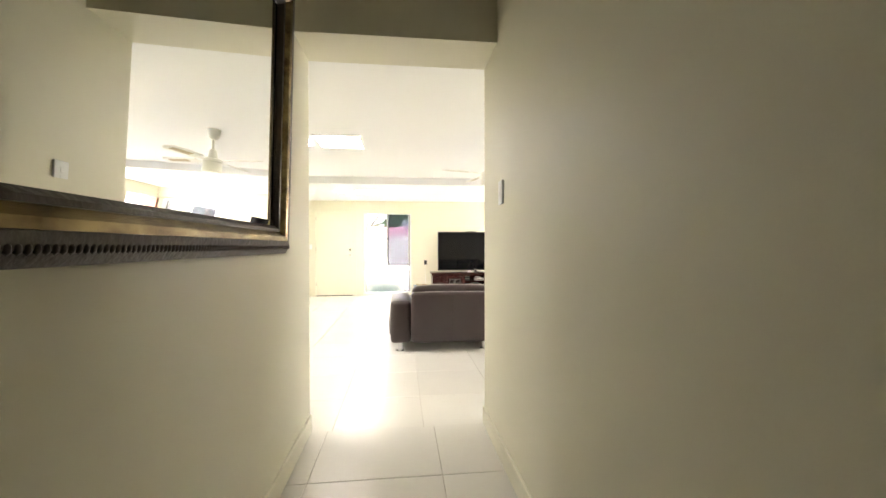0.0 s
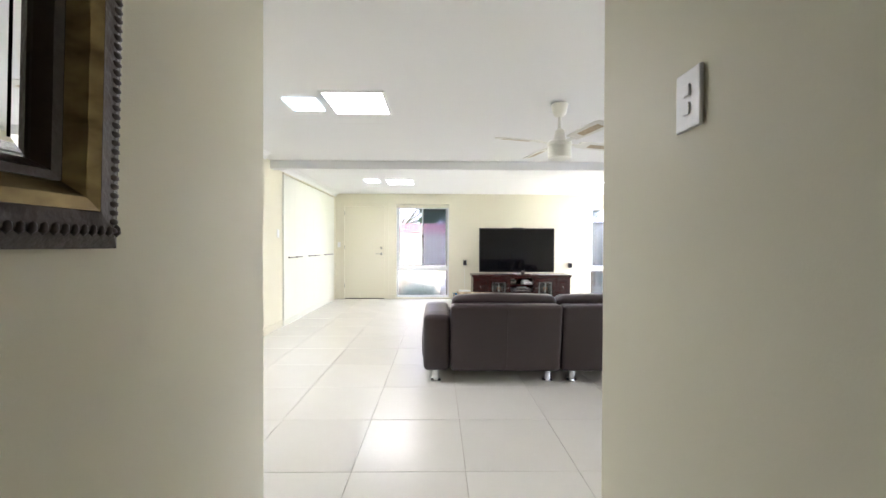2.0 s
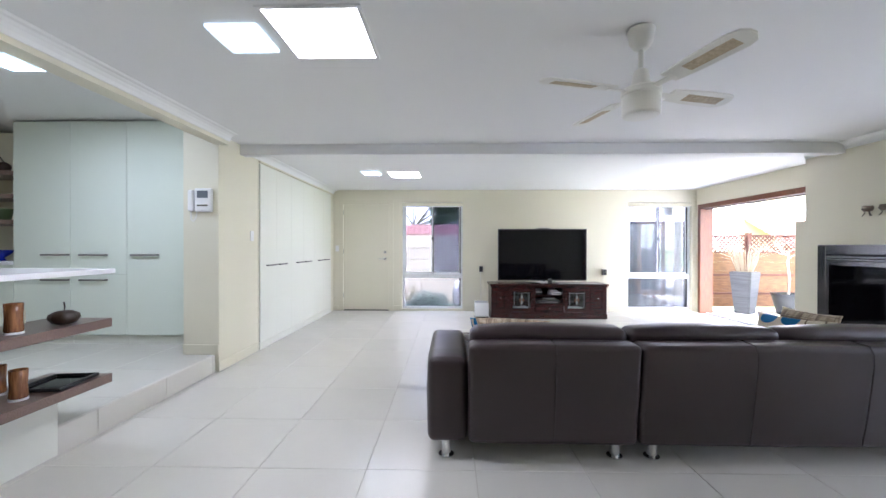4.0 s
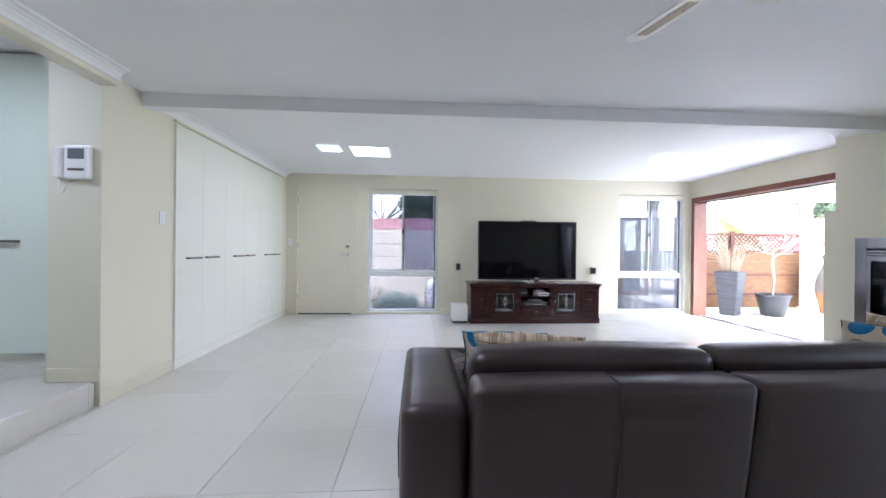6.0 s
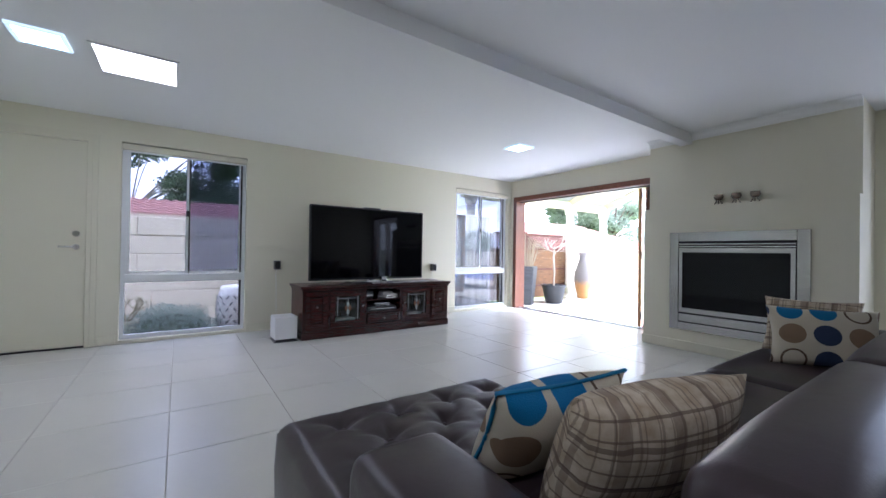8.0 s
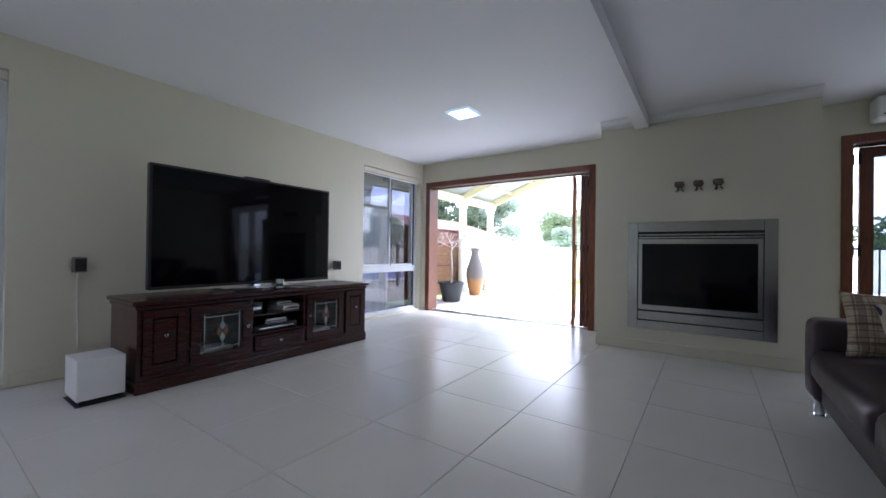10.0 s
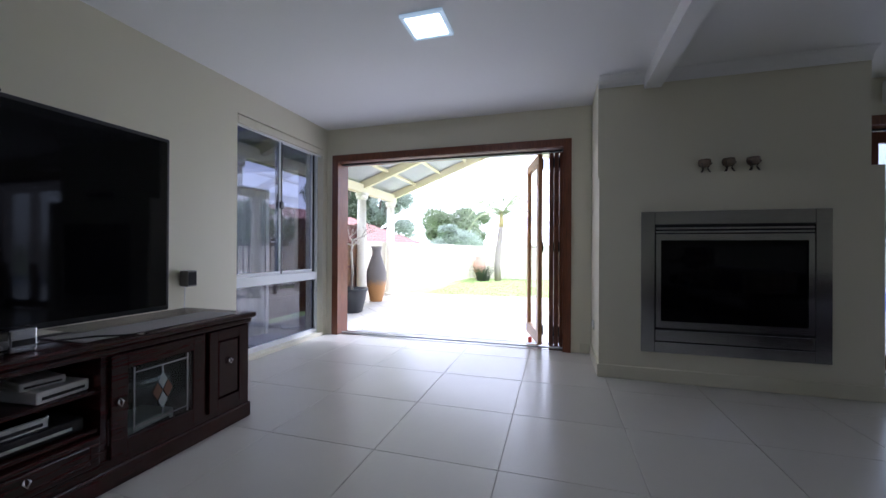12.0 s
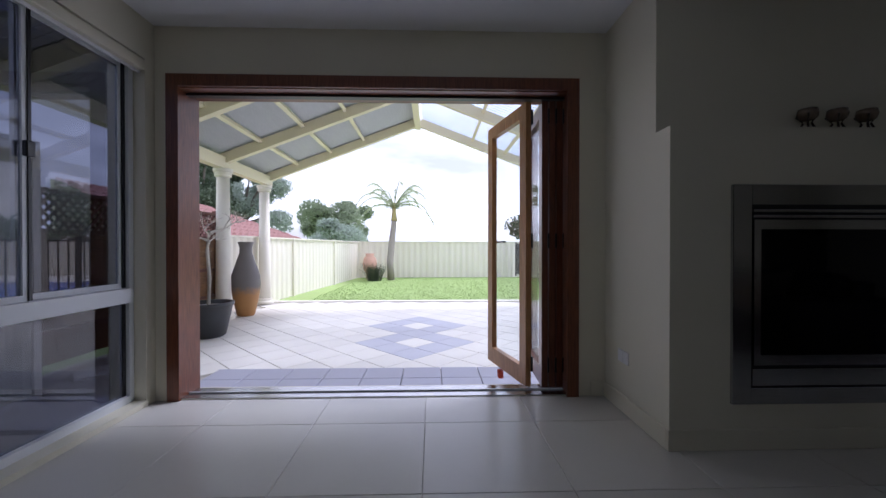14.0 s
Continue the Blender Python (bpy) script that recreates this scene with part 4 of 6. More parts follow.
def sloped_ring(inset, width, d_out, d_in):
    """A mitred moulding whose face slopes from the outer to the inner edge."""
    bm = bmesh.new()
    rings = []
    for ins, d in ((inset, 0.002), (inset, d_out), (inset + width * 0.5, (d_out + d_in) / 2 + 0.006), (inset + width, d_in), (inset + width, 0.002)):
        rings.append([bm.verts.new((d, y, z)) for y, z in ((-h + ins, ins), (h - ins, ins), (h - ins, MH - ins), (-h + ins, MH - ins))])
    for a, b in zip(rings, rings[1:] + rings[:1]):
        for k in range(4):
            bm.faces.new((a[k], a[(k + 1) % 4], b[(k + 1) % 4], b[k]))
    return bm


part("outer_moulding", sloped_ring(0.0, 0.05, 0.035, 0.055), M_DARKGILT, mir, "dark carved outer moulding")
part("gilt_moulding", sloped_ring(0.051, 0.034, 0.055, 0.036), M_GOLD, mir, "gilt inner moulding")
part("inner_lip", sloped_ring(0.086, 0.022, 0.036, 0.02), M_DARKGILT, mir)
bead = bmesh.new()
for k in range(96):
    bmesh.ops.create_icosphere(bead, subdivisions=1, radius=0.008, matrix=Matrix.Translation((0.05, -h + 0.012 + (ML - 0.024) * (k + 0.5) / 96, 0.026)) @ Matrix.Diagonal((0.7, 0.7, 1.2, 1)))
for k in range(84):
    bmesh.ops.create_icosphere(bead, subdivisions=1, radius=0.008, matrix=Matrix.Translation((0.05, h - 0.026, 0.02 + (MH - 0.04) * (k + 0.5) / 84)) @ Matrix.Diagonal((0.7, 1.2, 0.7, 1)))
tagged(part("beading", bead, M_DARKGILT, mir, smooth=True), kind="stuff")
part("mirror_glass", boxes((0.006, 0.016, -h + 0.107, h - 0.107, 0.107, MH - 0.107)), M_MIRROR, mir, "silvered mirror glass")
bm = bmesh.new()
a = [bm.verts.new((0.0165, y, z)) for y, z in ((-h + 0.107, 0.107), (h - 0.107, 0.107), (h - 0.107, MH - 0.107), (-h + 0.107, MH - 0.107))]
b = [bm.verts.new((0.0185, y, z)) for y, z in ((-h + 0.128, 0.128), (h - 0.128, 0.128), (h - 0.128, MH - 0.128), (-h + 0.128, MH - 0.128))]
for k in range(4):
    bm.faces.new((a[k], a[(k + 1) % 4], b[(k + 1) % 4], b[k]))
part("bevel", bm, M_MIRROR, mir, "bevelled mirror edge")

# ---- small things round the television ----


def wall_speaker(x, z):
    s = thing("satellite_speaker", pose(x, YN, z), "small black satellite speaker on the wall with a thin white cable", "speaker", "satellite speakers")
    part("box", rbox(-0.036, 0.036, -0.085, -0.012, -0.055, 0.055, 0.006, 2), M_PULL, s, "grey speaker case")
    part("bracket", boxes((-0.015, 0.015, -0.012, -0.0005, -0.03, 0.03)), M_STEEL, s)
    part("grille", boxes((-0.03, 0.03, -0.0875, -0.0855, -0.045, 0.045)), material("speaker cloth", (0.02, 0.02, 0.021), 0.9), s)
    part("cable", tube([(0.0, -0.02, -0.055), (-0.012, -0.03, -0.12), (-0.004, -0.018, -0.2), (0.004, -0.008, -0.3 if x > 2 else -0.6)], 0.004, 6), M_WHITE, s, "thin white cable")


wall_speaker(0.76, 0.81), wall_speaker(3.1, 0.755)
sub = thing("subwoofer", pose(0.72, 9.24, 0), "white box subwoofer on a black base beside the cabinet", "subwoofer")
part("cabinet", rbox(-0.115, 0.115, -0.13, 0.13, 0.03, 0.27, 0.006, 2), M_WHITE, sub)
part("base", boxes((-0.1, 0.1, -0.115, 0.115, 0.0, 0.03)), M_BLACK, sub)
part("foot_plate", rbox(-0.12, 0.12, -0.135, 0.135, 0.0, 0.008, 0.003, 1), M_BLACK, sub)


def gadget(name, x, y, z, w, d, hh, mat, label, category, rot=0):
    g = thing(name, pose(x, y, z, 0, 0, rot), label, category)
    part("case", rbox(-w / 2, w / 2, -d / 2, d / 2, 0, hh, min(0.006, hh / 4), 2), mat, g)
    part("front_trim", boxes((-w * 0.4, w * 0.4, -d / 2 - 0.0015, -d / 2 - 0.0003, hh * 0.3, hh * 0.55)), M_BLACK if mat is not M_BLACK else M_STEEL, g)
    return g


CT = 0.601
gadget("centre_speaker", 1.89, 9.16, CT, 0.075, 0.07, 0.085, M_STEEL, "small silver centre speaker on the cabinet", "speaker")
gadget("remote_control", 1.42, 9.13, CT, 0.2, 0.05, 0.018, M_BLACK, "black remote control on the cabinet top", "remote control", 14)
gadget("media_player", 1.62, 9.17, CT, 0.2, 0.13, 0.02, M_BLACK, "flat black media player on the cabinet top", "media player", -4)
gadget("disc_player", 1.78, 9.2, CT + 0.0, 0.18, 0.1, 0.028, M_WHITE, "slim white box under the television", "media player", 3)
gadget("game_console", 0.875 + 1.11, 9.22, 0.411, 0.17, 0.22, 0.045, M_WHITE, "white game console on the cabinet shelf", "game console", 6)
gadget("disc_drive", 0.875 + 1.09, 9.24, 0.457, 0.13, 0.18, 0.03, M_WHITE, "white box on the game console", "game console", -5)
gadget("set_top_box", 0.875 + 0.985, 9.24, 0.263, 0.4, 0.26, 0.05, M_BLACK, "black set-top recorder on the lower cabinet shelf", "recorder")
gadget("tuner", 0.875 + 0.985, 9.22, 0.314, 0.2, 0.2, 0.045, M_STEEL, "silver tuner on the recorder", "tuner")
gadget("router", 0.875 + 0.83, 9.22, 0.411, 0.12, 0.1, 0.09, M_BLACK, "small dark box on the cabinet shelf", "router")
for x in (0.875 + 0.51, 0.875 + 1.45):
    gadget("disc_case_stack", x, 9.24, 0.116, 0.26, 0.18, 0.07, M_WHITE, "stack of pale disc cases behind cabinet glass", "disc cases", 8)
    gadget("disc_case_stack", x + 0.03, 9.24, 0.316, 0.22, 0.16, 0.05, M_STEEL, "stack of grey disc cases behind cabinet glass", "disc cases", -6)
run = thing("table_runner", pose(2.4, 9.19, CT), "grey cloth runner lying on the cabinet top", "runner")
bm = bmesh.new()
bmesh.ops.create_grid(bm, x_segments=30, y_segments=12, size=1)
for v in bm.verts:
    v.co = Vector((v.co.x * 0.36, v.co.y * 0.11, 0.004 + 0.0025 * noise.noise(Vector((v.co.x * 4, v.co.y * 3, 0)))))
bmesh.ops.solidify(bm, geom=bm.faces[:], thickness=0.002)
part("cloth", bm, material("grey woven cloth", (0.34, 0.33, 0.32), 0.9, var=0.1, scale=40, bump=0.2, bump_scale=200), run, smooth=True)
wire = thing("aerial_lead", pose(2.1, 9.13, CT + 0.004), "thin black lead with a bright plug on the cabinet", "cable")
part("lead", tube([(-0.2, 0.06, 0.0), (-0.1, 0.03, 0.012), (0.0, -0.02, 0.01), (0.07, -0.05, 0.001), (0.11, -0.08, 0.0)], 0.004, 6), M_BLACK, wire, smooth=True)
part("plug", tube([(0.11, -0.08, 0.0), (0.13, -0.09, 0.0)], 0.006, 8), M_CHROME, wire)

# ornaments on the ledge


def tea_light(y):
    t = thing("tea_light_holder", pose(4.252, y, 1.531), "round glass tea light holder on a dark twisted tripod", "candle holder", "three tea light holders")
    part("bowl", lathe([(0.012, 0.045), (0.034, 0.055), (0.042, 0.078), (0.038, 0.102), (0.033, 0.102), (0.036, 0.078), (0.028, 0.06)], 20), material("mottled bronze glass", (0.22, 0.17, 0.13), 0.18, metal=0.5, var=0.4, scale=60), t, "mottled bronze glass bowl", True)
    for a in (20, 140, 260):
        c, s = math.cos(radians(a)), math.sin(radians(a))
        part("leg", tube([(0.04 * c, 0.04 * s, 0.0), (0.018 * c, 0.018 * s, 0.035), (0.024 * c, 0.024 * s, 0.05), (0.045 * c, 0.045 * s, 0.075)], 0.005, 6), M_DARKGILT, t, "dark twisted leg", True)


for y in (6.33, 6.18, 6.03):
    tea_light(y)

# ---- cushions ----


def polka():
    """Cream cloth with a grid of large dots in blue, tan and brown, some of them rings."""
    mat = bpy.data.materials.new("cream cloth with blue and brown dots")
    mat.use_nodes = True
    nodes, links = mat.node_tree.nodes, mat.node_tree.links
    bsdf = nodes["Principled BSDF"]

    def vec(op, a, b=None):
        n = nodes.new("ShaderNodeVectorMath")
        n.operation = op
        links.new(a, n.inputs[0])
        if b is not None:
            n.inputs[1].default_value = b
        return n

    def sca(op, a, b):
        n = nodes.new("ShaderNodeMath")
        n.operation = op
        links.new(a, n.inputs[0])
        n.inputs[1].default_value = b
        return n

    coords = nodes.new("ShaderNodeTexCoord")
    flat = vec("MULTIPLY", coords.outputs["Object"], (7.5, 0.0, 7.5))
    shift = vec("ADD", flat.outputs[0], (20.5, 0.5, 20.3))
    cell, frac = vec("FLOOR", shift.outputs[0]), vec("FRACTION", shift.outputs[0])
    off = vec("SUBTRACT", frac.outputs[0], (0.5, 0.5, 0.5))
    dist = vec("LENGTH", off.outputs[0])
    rnd = nodes.new("ShaderNodeTexWhiteNoise")
    links.new(cell.outputs[0], rnd.inputs["Vector"])
    ramp = nodes.new("ShaderNodeValToRGB")
    ramp.color_ramp.interpolation = "CONSTANT"
    e = ramp.color_ramp.elements
    e[0].position, e[0].color = 0, (0.0, 0.13, 0.30, 1)
    e[1].position, e[1].color = 0.3, (0.22, 0.14, 0.08, 1)
    for p, c in ((0.55, (0.02, 0.035, 0.08, 1)), (0.75, (0.10, 0.06, 0.035, 1))):
        n = e.new(p)
        n.color = c
    links.new(rnd.outputs["Value"], ramp.inputs[0])
    inside = sca("LESS_THAN", dist.outputs["Value"], 0.4)
    ring = sca("LESS_THAN", dist.outputs["Value"], 0.33)
    is_ring = sca("GREATER_THAN", rnd.outputs["Value"], 0.78)
    hole = nodes.new("ShaderNodeMath")
    hole.operation = "MULTIPLY"
    links.new(ring.outputs[0], hole.inputs[0]), links.new(is_ring.outputs[0], hole.inputs[1])
    fac = nodes.new("ShaderNodeMath")
    fac.operation = "SUBTRACT"
    links.new(inside.outputs[0], fac.inputs[0]), links.new(hole.outputs[0], fac.inputs[1])
    mix = nodes.new("ShaderNodeMix")
    mix.data_type = "RGBA"
    links.new(fac.outputs[0], mix.inputs["Factor"])
    mix.inputs["A"].default_value = (0.52, 0.46, 0.34, 1)
    links.new(ramp.outputs[0], mix.inputs["B"])
    links.new(mix.outputs["Result"], bsdf.inputs["Base Color"])
    weave = nodes.new("ShaderNodeTexNoise")
    weave.inputs["Scale"].default_value = 260
    links.new(coords.outputs["Object"], weave.inputs["Vector"])
    relief = nodes.new("ShaderNodeBump")
    relief.inputs["Strength"].default_value, relief.inputs["Distance"].default_value = 0.35, 0.004
    links.new(weave.outputs["Fac"], relief.inputs["Height"])
    links.new(relief.outputs[0], bsdf.inputs["Normal"])
    bsdf.inputs["Roughness"].default_value = 0.85
    return mat


def plaid():
    """Cream plush crossed by dark brown stripes of two widths, with a soft pile."""
    mat = banded("cream plush with brown stripes", (0.36, 0.27, 0.17), (0.56, 0.47, 0.34), 0.92, 30, (1, 1, 1), bump=0.6)
    nodes, links = mat.node_tree.nodes, mat.node_tree.links
    bsdf = nodes["Principled BSDF"]
    base = next(n for n in nodes if n.type == "VALTORGB")
    coords = next(n for n in nodes if n.type == "TEX_COORD")
    colour = base.outputs[0]
    for axis, scale, width in (("X", 8.0, 0.2), ("X", 19.0, 0.12), ("Z", 11.0, 0.13), ("Z", 29.0, 0.13), ("X", 31.0, 0.1)):
        split, wob, frac, less, mix = nodes.new("ShaderNodeSeparateXYZ"), nodes.new("ShaderNodeMath"), nodes.new("ShaderNodeMath"), nodes.new("ShaderNodeMath"), nodes.new("ShaderNodeMix")
        fuzz, add = nodes.new("ShaderNodeTexNoise"), nodes.new("ShaderNodeMath")
        fuzz.inputs["Scale"].default_value = 9
        links.new(coords.outputs["Object"], fuzz.inputs["Vector"]), links.new(coords.outputs["Object"], split.inputs[0])
        wob.operation, wob.inputs[1].default_value, wob.inputs[2].default_value = "MULTIPLY_ADD", scale, 20.2
        links.new(split.outputs[axis], wob.inputs[0])
        add.operation, add.inputs[1].default_value = "MULTIPLY_ADD", 0.2
        links.new(fuzz.outputs["Fac"], add.inputs[0]), links.new(wob.outputs[0], add.inputs[2])
        frac.operation, less.operation, less.inputs[1].default_value = "FRACT", "LESS_THAN", width
        links.new(add.outputs[0], frac.inputs[0]), links.new(frac.outputs[0], less.inputs[0])
        mix.data_type = "RGBA"
        mix.inputs["B"].default_value = (0.11, 0.07, 0.05, 1)
        weight = nodes.new("ShaderNodeMath")
        weight.operation, weight.inputs[1].default_value = "MULTIPLY", 0.5 if axis == "X" else 0.72
        links.new(less.outputs[0], weight.inputs[0])
        links.new(weight.outputs[0], mix.inputs["Factor"]), links.new(colour, mix.inputs["A"])
        colour = mix.outputs["Result"]
    links.new(colour, bsdf.inputs["Base Color"])
    return mat


M_POLKA = polka()
M_FUR = plaid()
M_PIPE = material("teal piping", (0.0, 0.14, 0.28), 0.7)


def cushion(name, m, w, d, mat, label, piping=None, tall=1.0):
    """A square scatter cushion standing on its edge: pinched corners and a soft swell."""
    c = thing(name, m, label, "cushion", "scatter cushions")
    # tall flattens the cushion to fit the height it shows from the camera
    height_scale = Matrix.Diagonal((1, 1, tall, 1))
    bm = bmesh.new()
    n = 22
    faces = []
    for side in (1, -1):
        g = []
        for i in range(n + 1):
            row = []
            for j in range(n + 1):
                u, v = 2 * i / n - 1, 2 * j / n - 1
                swell = max(0, (1 - u * u) * (1 - v * v)) ** 0.42
                pinch = 1 - 0.09 * (1 - u * u) * abs(v) ** 3 - 0.09 * (1 - v * v) * abs(u) ** 3
                wr = 0.006 * noise.noise(Vector((u * 3, v * 3, side * 5.0 + w)))
                row.append(bm.verts.new((u * w / 2 * pinch, side * (d / 2 * swell + wr * swell), w / 2 + v * w / 2 * pinch)))
            g.append(row)
        for i in range(n):
            for j in range(n):
                bm.faces.new((g[i][j], g[i + 1][j], g[i + 1][j + 1], g[i][j + 1]))
    bmesh.ops.remove_doubles(bm, verts=bm.verts[:], dist=0.0008)
    bm.transform(height_scale)
    part("cover", bm, mat, c, smooth=True)
    if piping:
        q = w / 2
        pts = []
        for (a0, b0), (a1, b1) in (((-1, -1), (1, -1)), ((1, -1), (1, 1)), ((1, 1), (-1, 1)), ((-1, 1), (-1, -1))):
            for k in range(8):
                u, v = a0 + (a1 - a0) * k / 8, b0 + (b1 - b0) * k / 8
                pinch = 1 - 0.09 * (1 - u * u) * abs(v) ** 3 - 0.09 * (1 - v * v) * abs(u) ** 3
                pts.append((u * q * pinch, 0, q + v * q * pinch))
        bm = tube(pts + pts[:1], 0.006, 6)
        bm.transform(height_scale)
        part("piping", bm, piping, c, smooth=True)
    return c


cushion("scatter_cushion", pose(0.55, 5.47, 0.43, 28, 0, -8), 0.42, 0.16, M_POLKA, "cream scatter cushion with blue and brown dots and teal piping", M_PIPE, 0.72)
cushion("scatter_cushion", pose(0.62, 5.24, 0.43, 22, 0, -14), 0.5, 0.19, M_FUR, "striped tan and brown plush scatter cushion on the chaise", None, 0.66)
cushion("scatter_cushion", pose(2.5, 5.22, 0.43, -24, 0, -66), 0.46, 0.16, M_POLKA, "cream scatter cushion with blue and brown dots beside the arm", None, 0.72)
cushion("scatter_cushion", pose(2.7, 5.33, 0.45, -16, 0, -84), 0.42, 0.14, M_FUR, "striped plush scatter cushion against the sofa arm", None, 0.78)

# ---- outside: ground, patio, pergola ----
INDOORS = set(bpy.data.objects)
M_LAWN_SOIL = material("lawn", (0.30, 0.41, 0.14), 0.9, var=0.15, scale=3, bump=0.4, bump_scale=60)
M_PAVER = material("cream patio paver", (0.72, 0.69, 0.63), 0.7, var=0.06, scale=5, bump=0.12, bump_scale=50, per_object=0.10)
M_PAVER_G = material("blue-grey patio paver", (0.36, 0.36, 0.42), 0.6, var=0.08, scale=6, bump=0.12, bump_scale=50, per_object=0.04)
# lighter copy of the grey paver: the diamond's daylight glare is in its colour
M_PAVER_LIT = material("blue-grey paver lightened by glare", (0.48, 0.48, 0.53), 0.6, var=0.08, scale=6, bump=0.12, bump_scale=50, per_object=0.04)
M_SAND = material("paver bedding", (0.44, 0.41, 0.36), 0.95, var=0.15, scale=10)
M_FENCE = material("cream steel fence", (0.80, 0.76, 0.66), 0.5, var=0.03, scale=2)
M_PERG = material("cream pergola paint", (0.72, 0.66, 0.45), 0.45, var=0.03, scale=3)
M_SHEET = banded("grey corrugated roof sheet", (0.46, 0.48, 0.48), (0.54, 0.56, 0.56), 0.5, 4, (1, 40, 1), bump=0.3)
M_RENDER = material("white column render", (0.74, 0.71, 0.62), 0.6, var=0.04, scale=6, bump=0.1)
M_BARK = material("grey bark", (0.16, 0.14, 0.12), 0.9, var=0.3, scale=12, bump=0.5, bump_scale=30)
M_LEAF = material("dark green foliage", (0.085, 0.115, 0.07), 0.7, var=0.35, scale=2)
M_LEAF_B = material("silver-green foliage", (0.32, 0.38, 0.32), 0.7, var=0.3, scale=2)
M_LEAF_Y = material("olive green foliage", (0.24, 0.29, 0.19), 0.7, var=0.3, scale=2)
M_TERRA = material("red terracotta roof tile", (0.25, 0.13, 0.115), 0.75, var=0.15, scale=8, per_object=0.2)
M_LIME = material("limestone block", (0.41, 0.37, 0.275), 0.9, var=0.12, scale=5, bump=0.4, bump_scale=25, per_object=0.08)
M_POOL = material("pool water", (0.02, 0.10, 0.55), 0.2, var=0.15, scale=3, bump=0.12, bump_scale=6, Specular_IOR_Level=0.08)
M_IRON = material("black powder-coated steel", (0.012, 0.012, 0.014), 0.4)


def translucent(mat, amount=0.45):
    """Thin leaves let part of the light through."""
    nodes, links = mat.node_tree.nodes, mat.node_tree.links
    bsdf = nodes["Principled BSDF"]
    back, both = nodes.new("ShaderNodeBsdfTranslucent"), nodes.new("ShaderNodeMixShader")
    both.inputs[0].default_value = amount
    links.new(bsdf.inputs["Base Color"].links[0].from_socket, back.inputs["Color"])
    links.new(bsdf.outputs[0], both.inputs[1]), links.new(back.outputs[0], both.inputs[2])
    links.new(both.outputs[0], nodes["Material Output"].inputs["Surface"])


M_FROND = material("pale green palm frond", (0.40, 0.45, 0.30), 0.6, var=0.25, scale=3)
for mat in (M_LEAF, M_LEAF_B, M_LEAF_Y, M_FROND):
    translucent(mat, 0.5)
PZ = -0.05
GX = 9.55


def ground_height(x, y):
    return -0.1 - 0.04 * max(0, min(1, (x - GX) / 6.5))


bm = bmesh.new()
xs = [-400, -60, -10, 4.9, GX, 11, 13, 16, 22, 60, 400]
ys = [-400, -60, -12, 0, 5, 11, 16, 60, 400]
vg = [[bm.verts.new((x, y, ground_height(x, y) if x > 4.9 else -0.25)) for y in ys] for x in xs]
for i in range(len(xs) - 1):
    for j in range(len(ys) - 1):
        bm.faces.new((vg[i][j], vg[i + 1][j], vg[i + 1][j + 1], vg[i][j + 1]))
structure("ground", bm, M_LAWN_SOIL, "green mown lawn and garden ground", "ground")
structure("patio", boxes((XE + 0.22, GX, -3, 11.3, -0.24, PZ - 0.022)), M_SAND, "cream diagonal patio paving with a grey diamond inlay", "patio")
structure("side_path", boxes((-4, XE + 0.2, YN + 0.22, 12.6, -0.5, -0.3)), M_SAND, "pale concrete side path", "path")

grass = bmesh.new()
rg = random.Random(4)
for k in range(30000):
    x, y = GX + 0.05 + 6.3 * rg.random() ** 1.3, 4.2 + 6.4 * rg.random()
    a, hh = rg.random() * 6.28, 0.012 + 0.014 * rg.random()
    z = ground_height(x, y)
    dx, dy = 0.006 * math.cos(a), 0.006 * math.sin(a)
    grass.faces.new([grass.verts.new(p) for p in ((x - dx, y - dy, z), (x + dx, y + dy, z), (x + 0.02 * (rg.random() - 0.5), y + 0.02 * (rg.random() - 0.5), z + hh))])
tagged(part("grass", grass, material("grass blades", (0.30, 0.42, 0.14), 0.7, var=0.15, scale=2)), "short bright green lawn grass", "grass", "", "stuff")
structure("patio_edge", boxes((GX, GX + 0.14, -3, 11.2, -0.3, PZ - 0.004)), M_PAVER, "cream paver edging along the lawn", "edging")


def column(x, y, top):
    c = thing("patio_column", pose(x, y, PZ), "round white rendered patio column with plain base", "column", "patio columns")
    part("shaft", lathe([(0.098, 0.1), (0.096, 0.6), (0.082, top - 0.12)], 26), M_RENDER, c, smooth=True)
    part("base", lathe([(0.15, 0), (0.15, 0.04), (0.128, 0.06), (0.125, 0.1), (0.098, 0.1)], 26), M_RENDER, c)
    part("capital", lathe([(0.082, top - 0.12), (0.11, top - 0.1), (0.11, top - 0.05), (0.125, top - 0.04), (0.125, top)], 26), M_RENDER, c)


RY, EZ, RZ = 8.42, 2.04, 3.05    # ridge line, eaves and ridge heights
YA, YB = 5.74, 11.08
PX = [5.2, 6.5, 7.85, 9.3]
for x in PX[2:]:
    column(x, YA, EZ - PZ), column(x, YB + (0.0 if x < 8 else 0.06), EZ - PZ)
column(PX[1], YA, EZ - PZ)
column(4.83, YB, EZ - PZ)

perg = thing("pergola_roof", pose(0, 0, 0), "cream steel gable pergola with grey and clear roof sheets", "pergola")
for y in (YA, YB):
    part("eaves_beam", boxes((4.62, PX[-1] + 0.06, y - 0.06, y + 0.06, EZ + 0.001, EZ + 0.16)), M_PERG, perg)
part("ridge_beam", boxes((4.62, PX[-1] + 0.06, RY - 0.05, RY + 0.05, RZ + 0.02, RZ + 0.2)), M_PERG, perg)
slope = math.atan2(RZ - EZ, YB - RY)
span = math.hypot(RZ - EZ, YB - RY)


